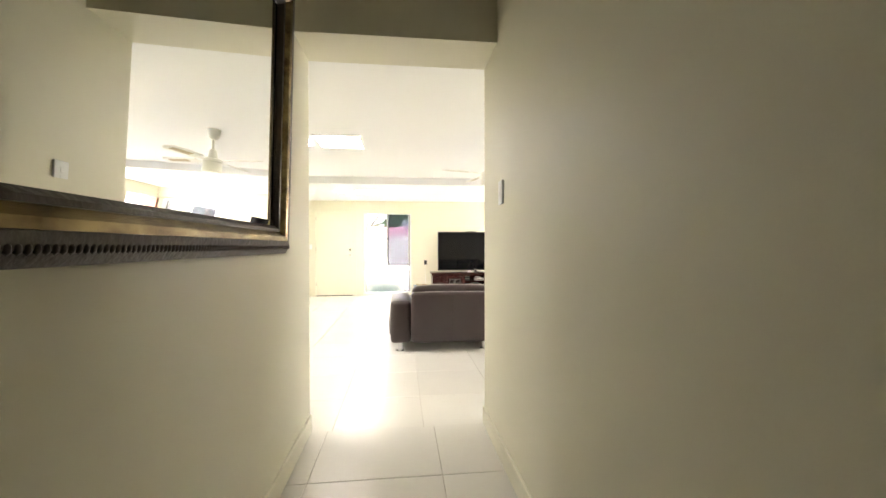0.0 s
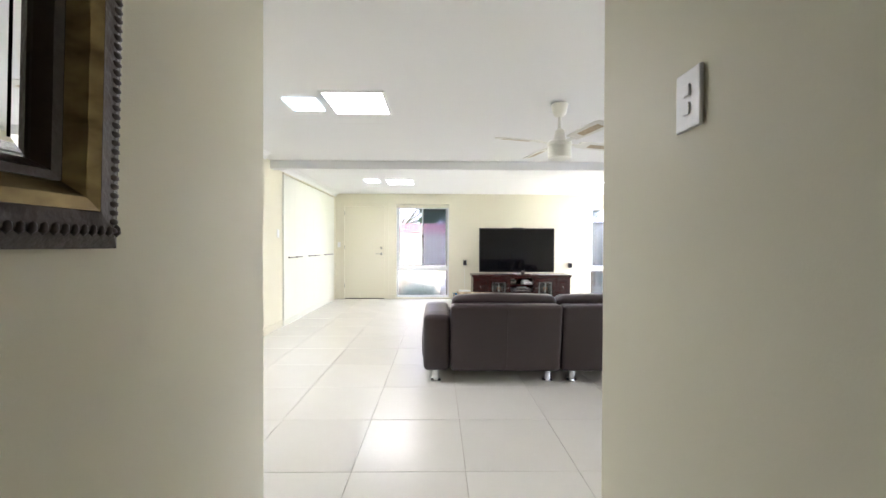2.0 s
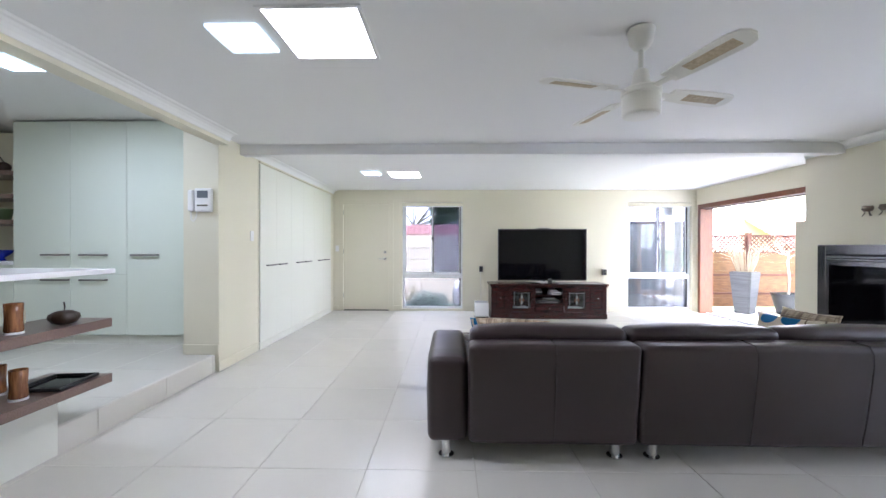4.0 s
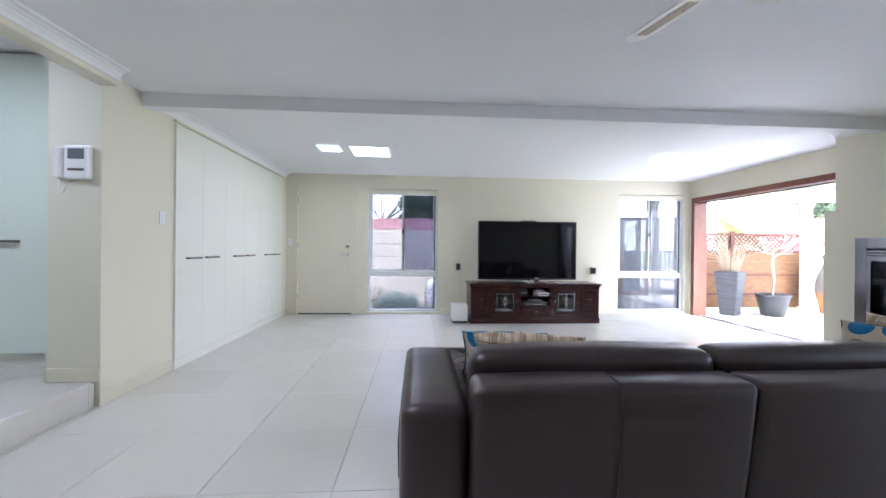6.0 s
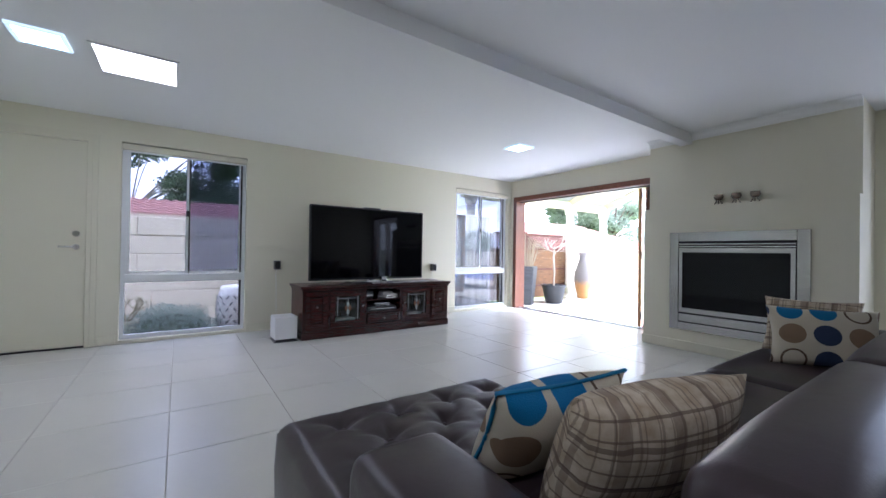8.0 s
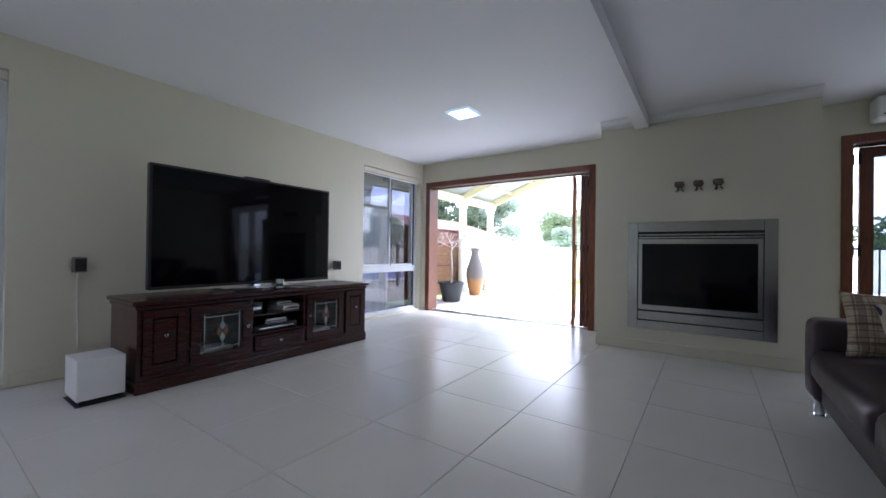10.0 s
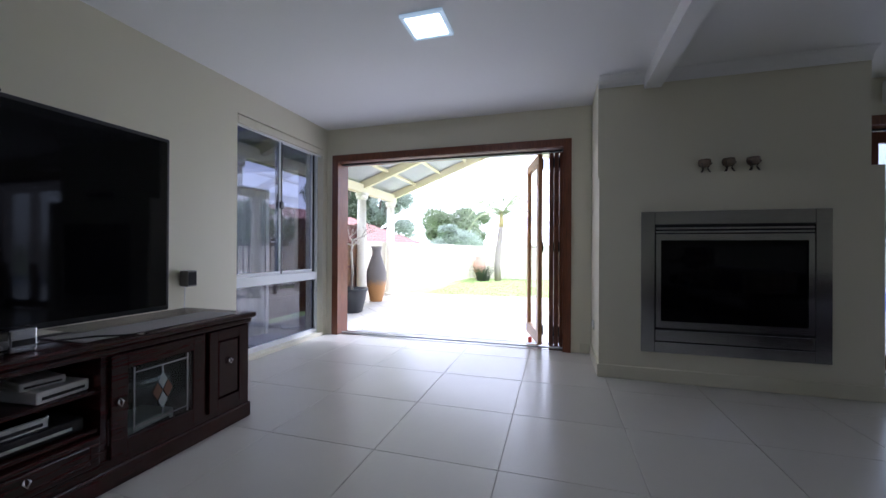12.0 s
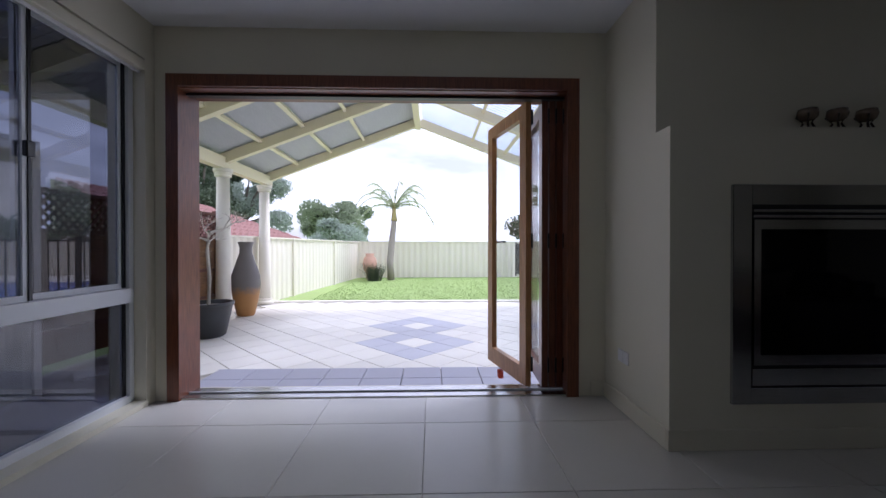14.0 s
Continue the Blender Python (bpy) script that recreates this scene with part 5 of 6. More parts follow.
def on_slope(side):
    """Frame whose y runs up the roof from the eaves to the ridge."""
    base = pose(0, YB, EZ + 0.06, 0, 0, 180) if side > 0 else pose(0, YA, EZ + 0.06)
    return base @ pose(0, 0, 0, math.degrees(slope), 0, 0)


for side in (1, -1):
    sg = -1 if side > 0 else 1
    for x in PX[:3] + [PX[3]]:
        bm = boxes((sg * x - 0.045, sg * x + 0.045, 0.02, span, 0.0, 0.14))
        bm.transform(on_slope(side))
        part("rafter", bm, M_PERG, perg)
    for k, v in enumerate((0.62, 1.24, 1.86)):
        bm = boxes((min(sg * 4.62, sg * 9.3), max(sg * 4.62, sg * 9.3), v - 0.025, v + 0.025, 0.085, 0.135))
        bm.transform(on_slope(side))
        part("purlin", bm, M_PERG, perg)
    bm = bmesh.new()
    n = 120
    x0, x1 = (sg * 4.62, sg * 9.5)
    rows = []
    for i in range(n + 1):
        x = x0 + (x1 - x0) * i / n
        z = 0.16 + 0.012 * math.cos(i * math.pi)
        rows.append((bm.verts.new((x, -0.12, z)), bm.verts.new((x, span, z))))
    for a, b in zip(rows, rows[1:]):
        bm.faces.new((a[0], b[0], b[1], a[1]))
    bm.transform(on_slope(side))
    part("roof_sheet", bm, M_SHEET if side > 0 else clear_glass("clear roof sheet", (0.66, 0.70, 0.75)), perg, "grey corrugated roof sheet" if side > 0 else "clear roof sheet")

# gable end above the corner of the house, with slate-blue barge boards
M_BARGE = material("slate-blue barge board", (0.055, 0.065, 0.11), 0.45, var=0.05)
bm = bmesh.new()
tri = [[bm.verts.new((x, y, z)) for y, z in ((YB + 0.05, EZ + 0.16), (YA - 0.05, EZ + 0.16), (RY, RZ + 0.16))] for x in (4.57, 4.6)]
bm.faces.new(tri[0]), bm.faces.new(tri[1][::-1])
for k in range(3):
    bm.faces.new((tri[0][k], tri[0][(k + 1) % 3], tri[1][(k + 1) % 3], tri[1][k]))
part("gable_infill", bm, M_RENDER, perg, "pale gable infill sheet")
part("gutter", rbox(4.5, 4.56, YA - 0.15, YB + 0.15, EZ + 0.15, EZ + 0.25, 0.01, 2), M_BARGE, perg, "slate-blue gutter")
for side in (1, -1):
    sg = -1 if side > 0 else 1
    bm = boxes((min(sg * 4.5, sg * 4.56), max(sg * 4.5, sg * 4.56), -0.16, span, 0.11, 0.25))
    bm.transform(on_slope(side))
    part("barge_board", bm, M_BARGE, perg, "slate-blue barge board")

# ---- fences ----


def steel_fence(name, p, q, z0, z1, label, pitch=0.2, cap=None, sheet=None):
    """Corrugated steel infill between posts, with a capping rail."""
    f = thing(name, pose(0, 0, 0), label, "fence")
    d = Vector((q[0] - p[0], q[1] - p[1], 0))
    L = d.length
    d.normalize()
    nrm = Vector((-d.y, d.x, 0))
    bays = max(1, round(L / 2.4))
    for b in range(bays):
        bm, pts = bmesh.new(), []
        k = 0
        s0, s1 = L * b / bays, L * (b + 1) / bays
        count = int((s1 - s0) / pitch) * 4
        for i in range(count + 1):
            s = s0 + (s1 - s0) * i / count
            o = 0.02 if i % 4 in (1, 2) else 0.0
            c = Vector((p[0], p[1], 0)) + d * s + nrm * o
            g = z0 + (ground_height(c.x, c.y) if name == "boundary_fence" else 0)
            pts.append((bm.verts.new((c.x, c.y, g)), bm.verts.new((c.x, c.y, z1 - 0.02))))
        for a, e in zip(pts, pts[1:]):
            bm.faces.new((a[0], e[0], e[1], a[1]))
        part("infill_panel", bm, sheet or M_FENCE, f)
    for b in range(bays + 1):
        c = Vector((p[0], p[1], 0)) + d * (L * b / bays)
        bm = boxes((-0.03, 0.03, -0.035, 0.035, -0.5, z1 + 0.01))
        bm.transform(Matrix.Translation(c) @ Matrix.Rotation(math.atan2(d.y, d.x), 4, "Z"))
        part("post", bm, M_FENCE, f)
    bm = boxes((0, L, -0.03, 0.045, z1 - 0.03, z1))
    bm.transform(Matrix.Translation((p[0], p[1], 0)) @ Matrix.Rotation(math.atan2(d.y, d.x), 4, "Z"))
    part("capping_rail", bm, cap or M_FENCE, f)
    return f


steel_fence("boundary_fence", (8.1, 11.36), (16.0, 10.75), 0, 1.14, "tall cream corrugated steel boundary fence")
steel_fence("boundary_fence", (16.0, 10.75), (16.4, -9.0), 0, 1.14, "cream steel fence across the end of the lawn")

scr = thing("timber_screen", pose(0, 11.28, 0), "stained timber slat screen with lattice top behind the pots", "fence")
M_STAIN = banded("orange-brown stained timber", (0.10, 0.045, 0.016), (0.25, 0.115, 0.04), 0.6, 10, (0.6, 6, 6))
M_STAIN_D = banded("dark stained timber", (0.07, 0.02, 0.012), (0.14, 0.042, 0.024), 0.6, 10, (6, 6, 0.6))
SX0, SX1, SZ1, LZ1 = 5.0, 8.05, 1.07, 1.42
for k in range(6):
    z = PZ + 0.05 + k * (SZ1 - PZ - 0.05) / 6
    part("board", boxes((SX0, SX1, 0.0, 0.02, z, z + (SZ1 - PZ - 0.05) / 6 - 0.0015)), M_STAIN, scr)
for x in (SX0, (SX0 + SX1) / 2, SX1):
    part("post", boxes((x - 0.04, x + 0.04, -0.045, 0.045, PZ - 0.2, LZ1 + 0.05)), M_STAIN_D, scr)
for z in (0.25, 0.62, SZ1, LZ1 - 0.02):
    part("rail", boxes((SX0, SX1, -0.035, 0.03, z, z + 0.035)), M_STAIN_D, scr)
bm = bmesh.new()
lat = 0.085
for k in range(-4, int((SX1 - SX0) / lat) + 1):
    for s in (1, -1):
        q = bmesh.new()
        box(q, -0.22, 0.22, -0.004, 0.004, -0.015, 0.015)
        q.transform(Matrix.Translation((SX0 + lat * k + 0.16, 0.008 * s, (SZ1 + LZ1) / 2)) @ pose(0, 0, 0, 0, 45 * s, 0))
        me = bpy.data.meshes.new("tmp")
        q.to_mesh(me)
        q.free()
        bm.from_mesh(me)
        bpy.data.meshes.remove(me)
for v in bm.verts:
    v.co.z = min(max(v.co.z, SZ1 + 0.02), LZ1)
    v.co.x = min(max(v.co.x, SX0), SX1)
tagged(part("lattice", bm, M_STAIN_D, scr), kind="stuff")

# ---- pots ----
M_DARKPOT = material("charcoal glazed pot", (0.03, 0.033, 0.037), 0.4, var=0.2, scale=8)
M_RIBPOT = banded("ribbed grey pot", (0.035, 0.038, 0.044), (0.085, 0.09, 0.10), 0.5, 6, (0.5, 0.5, 18), bump=0.5)
tp = thing("tall_planter", pose(6.1, 10.8, PZ, 0, 0, 28) @ Matrix.Diagonal((0.85, 0.85, 1, 1)), "tall tapered grey ribbed planter with dry grassy plant", "planter")
bm = bmesh.new()
bmesh.ops.create_cone(bm, cap_ends=True, segments=4, radius1=0.2, radius2=0.3, depth=0.78, matrix=Matrix.Translation((0, 0, 0.39)) @ pose(0, 0, 0, 0, 0, 45))
bmesh.ops.bevel(bm, geom=bm.edges[:], offset=0.015, segments=2, affect="EDGES")
part("pot", bm, M_RIBPOT, tp)
bm = bmesh.new()
rp = random.Random(8)
for k in range(70):
    a, lean, L = rp.random() * 6.28, 0.1 + 0.75 * rp.random(), 0.4 + 0.45 * rp.random()
    x0, y0 = 0.12 * math.cos(a), 0.12 * math.sin(a)
    tube([(x0, y0, 0.74), (x0 + lean * L * 0.35 * math.cos(a), y0 + lean * L * 0.35 * math.sin(a), 0.76 + L * 0.6), (x0 + lean * L * math.cos(a), y0 + lean * L * math.sin(a), 0.76 + L * (0.98 - 0.3 * lean))], 0.007, 4, bm, 0.002)
tagged(part("dry_foliage", bm, material("dry straw leaves", (0.30, 0.25, 0.18), 0.9, var=0.3), tp, "dry straw-coloured blades"), kind="stuff")

rp2 = thing("round_planter", pose(6.8, 10.68, PZ) @ Matrix.Diagonal((0.86, 0.86, 0.92, 1)), "round charcoal glazed planter with a small bare tree", "planter")
part("pot", lathe([(0.17, 0), (0.2, 0.02), (0.255, 0.25), (0.28, 0.37), (0.3, 0.385), (0.3, 0.42), (0.26, 0.42), (0.25, 0.36), (0.0, 0.35)], 32), M_DARKPOT, rp2, smooth=True)
part("pebbles", lathe([(0.25, 0.35), (0.2, 0.375), (0.0, 0.38)], 20), material("grey pebbles", (0.3, 0.29, 0.28), 0.9, var=0.4, scale=60, bump=1.0, bump_scale=60), rp2)
M_PALEBARK = material("pale grey bark", (0.50, 0.46, 0.40), 0.85, var=0.2, scale=20, bump=0.3)
part("trunk", tube([(0, 0, 0.36), (0.02, 0, 0.7), (-0.01, 0.01, 1.05), (0.01, 0.0, 1.3)], 0.028, 8, None, 0.018), M_PALEBARK, rp2, smooth=True)
bm = bmesh.new()


def twig(p, d, L, r, depth, rnd):
    q = p + d * L
    mid = p + d * L * 0.5 + Vector((rnd.uniform(-1, 1), rnd.uniform(-1, 1), rnd.uniform(-1, 1))) * L * 0.1
    tube([p, mid, q], r, 5, bm, r * 0.6)
    if depth:
        for k in range(3):
            e = (d + Vector((rnd.uniform(-1, 1), rnd.uniform(-1, 1), rnd.uniform(-0.5, 0.7))) * 0.9).normalized()
            twig(q, e, L * 0.62, r * 0.6, depth - 1, rnd)


rt = random.Random(21)
for k in range(6):
    a = k * 1.05 + 0.3
    twig(Vector((0.01, 0, 1.12 + 0.03 * k)), Vector((math.cos(a), math.sin(a), 0.35)).normalized(), 0.24, 0.011, 3, rt)
part("branches", bm, M_PALEBARK, rp2, "bare pale branches")

vase = thing("floor_vase", pose(8.12, 10.9, PZ) @ Matrix.Diagonal((0.98, 0.98, 0.9, 1)), "tall grey and ochre floor vase between the columns", "vase")
M_VASE = material("grey ochre glaze", (0.2, 0.19, 0.18), 0.5, var=0.15, scale=8)
vn, vl = M_VASE.node_tree.nodes, M_VASE.node_tree.links
vc, vs, vr = vn.new("ShaderNodeTexCoord"), vn.new("ShaderNodeSeparateXYZ"), vn.new("ShaderNodeValToRGB")
vr.color_ramp.elements[0].position, vr.color_ramp.elements[0].color = 0.42, (0.42, 0.21, 0.07, 1)
vr.color_ramp.elements[1].position, vr.color_ramp.elements[1].color = 0.56, (0.17, 0.155, 0.15, 1)
vnz, vad = vn.new("ShaderNodeTexNoise"), vn.new("ShaderNodeMath")
vnz.inputs["Scale"].default_value = 14
vad.operation = "MULTIPLY_ADD"
vad.inputs[1].default_value = 0.16
vl.new(vc.outputs["Object"], vs.inputs[0]), vl.new(vc.outputs["Object"], vnz.inputs["Vector"])
vl.new(vnz.outputs["Fac"], vad.inputs[0]), vl.new(vs.outputs["Z"], vad.inputs[2]), vl.new(vad.outputs[0], vr.inputs[0])
vl.new(vr.outputs[0], vn["Principled BSDF"].inputs["Base Color"])
part("body", lathe([(0.11, 0), (0.125, 0.02), (0.17, 0.25), (0.205, 0.48), (0.195, 0.66), (0.13, 0.88), (0.088, 1.02), (0.085, 1.1), (0.11, 1.2), (0.1, 1.2), (0.075, 1.1), (0.08, 1.0)], 32), M_VASE, vase, smooth=True)

urn = thing("terracotta_urn", pose(15.3, 10.25, -0.14) @ Matrix.Diagonal((0.8, 0.8, 0.98, 1)), "terracotta urn on a stand by the fence corner", "urn")
part("body", lathe([(0.17, 0.2), (0.27, 0.37), (0.3, 0.55), (0.25, 0.73), (0.165, 0.81), (0.185, 0.89), (0.15, 0.89)], 20), material("terracotta", (0.60, 0.37, 0.28), 0.8, var=0.15), urn, smooth=True)
part("stand", lathe([(0.2, 0), (0.16, 0.05), (0.16, 0.15), (0.2, 0.2)], 16), M_LIME, urn)

# ---- plants ----


def leaf_cloud(bm, centre, radius, count, size, rnd, squash=1.0):
    """Many small leaves round a centre, denser towards the shell, with an uneven outline."""
    for k in range(count):
        v = Vector((rnd.gauss(0, 1), rnd.gauss(0, 1), rnd.gauss(0, 1))).normalized()
        lump = 1 + 0.28 * noise.noise(v * 2.3 + centre)
        p = centre + Vector((v.x, v.y, v.z * squash)) * radius * lump * rnd.uniform(0.55, 1.0)
        a = Vector((rnd.uniform(-1, 1), rnd.uniform(-1, 1), rnd.uniform(-1, 1))).normalized() * size
        b = a.cross(Vector((rnd.uniform(-1, 1), rnd.uniform(-1, 1), rnd.uniform(-1, 1)))).normalized() * size * 0.5
        bm.faces.new([bm.verts.new(q) for q in (p - a, p + b, p + a, p - b)])


def tree(name, x, y, z, trunk_h, blobs, mat, label, leaf=0.14, per=500, seed=1, r=0.18):
    rnd = random.Random(seed)
    t = thing(name, pose(x, y, z), label, "tree")
    bm = tube([(0, 0, 0), (0.1, 0.05, trunk_h * 0.5), (0, 0, trunk_h)], r, 8, None, r * 0.6)
    for bx, by, bz, br in blobs:
        tube([(0, 0, trunk_h * 0.9), (bx * 0.5, by * 0.5, (trunk_h + bz) * 0.5), (bx, by, bz)], r * 0.4, 6, bm, r * 0.1)
    part("trunk", bm, M_BARK, t)
    bm = bmesh.new()
    for bx, by, bz, br in blobs:
        leaf_cloud(bm, Vector((bx, by, bz)), br, per, leaf, rnd, 0.75)
    tagged(part("crown", bm, mat, t), kind="stuff")


def blobset(n, rx, ry, z0, z1, r, seed):
    q = random.Random(seed)
    return [(q.uniform(-rx, rx), q.uniform(-ry, ry), q.uniform(z0, z1), r * q.uniform(0.6, 1.15)) for k in range(n)]


tree("gum_tree", 14.8, 14.2, -0.5, 2.4, blobset(16, 1.2, 1.0, 2.2, 3.8, 0.55, 3), M_LEAF_B, "grey-green gum tree beyond the boundary fence", 0.05, 1200, 3, 0.14)
tree("gum_tree", 13.4, 14.7, -0.5, 2.4, blobset(14, 1.0, 0.9, 2.1, 4.0, 0.5, 5), M_LEAF, "grey-green gum tree behind the neighbour's roof", 0.05, 1200, 5, 0.14)
tree("shade_tree", 35, 16.6, -0.5, 3.0, blobset(16, 2.8, 2.5, 2.6, 4.9, 1.2, 7), M_LEAF_Y, "spreading green tree far beyond the fence", 0.12, 950, 7, 0.3)
tree("shrub_tree", 27.5, 14.6, -0.5, 1.2, blobset(14, 1.5, 1.4, 1.0, 2.9, 1.0, 9), M_LEAF_B, "rounded silver-green shrub beyond the fence", 0.09, 1000, 9)
tree("shade_tree", 36, -7, -0.5, 2.0, blobset(12, 6, 6, 1.8, 4.0, 1.6, 11), M_LEAF, "green trees beyond the pool fence", 0.22, 420, 11)
tree("shade_tree", 30, -12, -0.5, 2.0, blobset(14, 6, 6, 1.8, 5.0, 1.8, 13), M_LEAF_B, "grey-green trees beyond the pool fence", 0.22, 420, 13)
tree("pine_tree", -1.6, 21, -0.5, 3.0, blobset(24, 3.4, 2, 2.6, 6.6, 0.8, 15), M_LEAF, "dark pine behind the garden wall", 0.07, 1000, 15, 0.07)
tree("pine_tree", 4.5, 23, -0.5, 3.0, blobset(24, 4.4, 2, 2.2, 7.0, 0.9, 17), M_LEAF, "dark pine behind the neighbour's roof", 0.085, 1000, 17, 0.11)

palm = thing("palm_tree", pose(14.9, 9.5, -0.14), "slender palm with a few drooping fronds by the fence", "palm tree")
part("trunk", tube([(0.0, 0, 0), (0.02, 0.03, 0.6), (0.12, -0.02, 1.3), (0.2, -0.06, 1.75), (0.22, -0.08, 2.0)], 0.12, 10, None, 0.085), material("pale grey palm trunk", (0.30, 0.27, 0.24), 0.9, var=0.25, scale=14, bump=0.5, bump_scale=30), palm, smooth=True)
part("crown_shaft", tube([(0.22, -0.08, 1.95), (0.23, -0.08, 2.2), (0.24, -0.08, 2.55)], 0.11, 10, None, 0.05), material("straw frond bases", (0.40, 0.33, 0.16), 0.8, var=0.3), palm, smooth=True)
rf = random.Random(31)
for k, (az, up, L) in enumerate(((20, 1.0, 1.2), (75, 0.5, 1.3), (120, 0.9, 1.25), (165, 1.3, 1.1), (225, 1.0, 1.2), (265, 0.45, 1.35), (290, 0.8, 1.25), (335, 1.3, 1.1), (95, 1.25, 1.2), (60, 1.7, 1.05), (200, 1.9, 1.0), (310, 1.8, 1.0), (0, 2.0, 0.9), (250, 1.4, 1.1), (105, 2.1, 0.9), (280, 2.0, 0.95))):
    a = radians(az)
    d = Vector((math.cos(a), math.sin(a), 0))
    bm = bmesh.new()
    p0 = Vector((0.24, -0.08, 2.4))
    pts = [p0 + d * (1.15 * L * s * (1 - 0.15 * s)) + Vector((0, 0, L * (up * s - (0.75 + 0.3 * up) * s ** 2.3))) for s in (i / 8 for i in range(9))]
    tube(pts, 0.02, 5, bm, 0.004)
    for i in range(1, 60):
        s = i / 60 * 8
        j = min(7, int(s))
        p = pts[j].lerp(pts[j + 1], s - j)
        for sg in (1, -1):
            side = d.cross(Vector((0, 0, 1))) * sg
            tip = p + side * 0.17 * (1 - abs(s / 8 - 0.45)) + d * 0.12 + Vector((0, 0, -0.13 + 0.05 * rf.random()))
            w = d * 0.011
            bm.faces.new([bm.verts.new(q) for q in (p - w, p + w, tip)])
    part("frond", bm, M_FROND, palm, "arching green frond")

clump = thing("grass_clump", pose(14.6, 10.0, -0.13), "clump of strappy green grass by the fence corner", "plant")
bm = bmesh.new()
rc = random.Random(5)
for k in range(160):
    a, lean, L = rc.random() * 6.28, rc.random() * 0.7, 0.35 + 0.3 * rc.random()
    x0, y0 = 0.22 * rc.random() * math.cos(a), 0.22 * rc.random() * math.sin(a)
    tube([(x0, y0, 0), (x0 + lean * L * 0.4 * math.cos(a), y0 + lean * L * 0.4 * math.sin(a), L * 0.6), (x0 + lean * L * math.cos(a), y0 + lean * L * math.sin(a), L * 0.9)], 0.008, 3, bm, 0.002)
tagged(part("blades", bm, M_LEAF, clump), kind="stuff")

# ---- neighbours and the garden wall seen by window one ----


def tiled_roof(name, m, w, d, rise, label, col=0.3, row=0.32, hip=0.0, roll=0.028):
    """A slope of rolled terracotta tiles over a fascia; courses are real steps."""
    h = thing(name, m, label, "house")
    L = math.hypot(d, rise)
    bm = bmesh.new()
    nx = int(w / col) * 6
    rows = int(L / row)
    for j in range(rows):
        ring = []
        for i in range(nx + 1):
            x = w * i / nx
            wave = roll * math.sin(2 * math.pi * (i % 6) / 6)
            ring.append([(x * (1 - hip * (j + e) / rows), (j + e) / rows * d, (j + e) / rows * rise + wave + lift) for e, lift in ((0, 0.045), (1.0, 0.012))])
        vs = [[bm.verts.new(q) for q in r] for r in ring]
        for a, b in zip(vs, vs[1:]):
            bm.faces.new((a[0], b[0], b[1], a[1]))
        fr = [bm.verts.new((v[0].co.x, v[0].co.y, v[0].co.z - 0.04)) for v in vs]
        for k in range(nx):
            bm.faces.new((vs[k][0], fr[k], fr[k + 1], vs[k + 1][0]))
    tagged(part("roof_tiles", bm, M_TERRA, h), "rolled red terracotta tiles", kind="stuff")
    part("fascia", boxes((0, w, 0.0, 0.06, -0.16, 0.0)), M_LIME if roll < 0.02 else M_PERG, h)
    part("rear_wall", boxes((0, w * (1 - hip), d, d + 0.06, -0.5, rise)), M_PERG, h)
    part("wall", boxes((0.2, w - 0.2, 0.25, 0.4, -2.4, 0.02)), M_LIME, h)
    return h


tiled_roof("neighbour_house", pose(8.2, 11.9, 1.0), 7.0, 1.8, 0.95, "neighbour's house with red terracotta tiled roof", 0.3, 0.2, 0.5)
tiled_roof("neighbour_shed", pose(-5.0, 12.62, 1.55), 9.6, 0.62, 0.3, "low outbuilding with red tiled roof behind the block wall", 0.15, 0.11, 0.0, 0.011)

gw = thing("garden_wall", pose(0, 12.5, -0.3), "pale limestone block garden wall", "wall")
M_MORTAR = material("mortar", (0.38, 0.32, 0.24), 0.95, var=0.1)
part("core", boxes((-4.2, 4.6, 0.012, 0.2, 0, 1.83)), M_MORTAR, gw)
rb = random.Random(2)
course = 0
z = 0.0
while z < 1.8:
    x = -4.2 - 0.5 * (course % 2)
    while x < 4.6:
        w = rb.choice((0.9, 1.0, 1.1))
        a, b = max(-4.2, x), min(4.6, x + w - 0.012)
        if b - a > 0.1:
            part("block", rbox(a, b, 0.0 + rb.uniform(-0.006, 0.006), 0.05, z + 0.003, z + 0.297, 0.006, 1), M_LIME, gw)
        x += w
    z += 0.3
    course += 1

shrub = thing("round_shrub", pose(-0.33, 11.35, -0.3), "low rounded grey-green shrub outside the window", "shrub")
bm = bmesh.new()
leaf_cloud(bm, Vector((0, 0, 0.12)), 0.62, 8000, 0.022, random.Random(3), 0.62)
tagged(part("leaves", bm, M_LEAF_B, shrub), kind="stuff")
bm = bmesh.new()
bmesh.ops.create_icosphere(bm, subdivisions=2, radius=0.48, matrix=Matrix.Translation((0, 0, 0.08)) @ Matrix.Diagonal((1, 1, 0.62, 1)))
part("core", bm, M_LEAF, shrub, smooth=True)

fp = thing("flower_pot", pose(-0.82, 11.3, -0.3), "cream pot with bare knobbly succulent stems", "flower pot")
part("pot", lathe([(0.1, 0), (0.13, 0.28), (0.15, 0.29), (0.15, 0.33), (0.12, 0.33), (0.11, 0.28), (0, 0.27)], 20), M_TRIM, fp)
bm = bmesh.new()
for k in range(7):
    a = k * 0.9
    twig(Vector((0.03 * math.cos(a), 0.03 * math.sin(a), 0.28)), Vector((math.cos(a) * 0.6, math.sin(a) * 0.6, 1)).normalized(), 0.2, 0.013, 2, rt)
part("stems", bm, material("brown-green stems", (0.2, 0.17, 0.1), 0.8, var=0.3), fp)

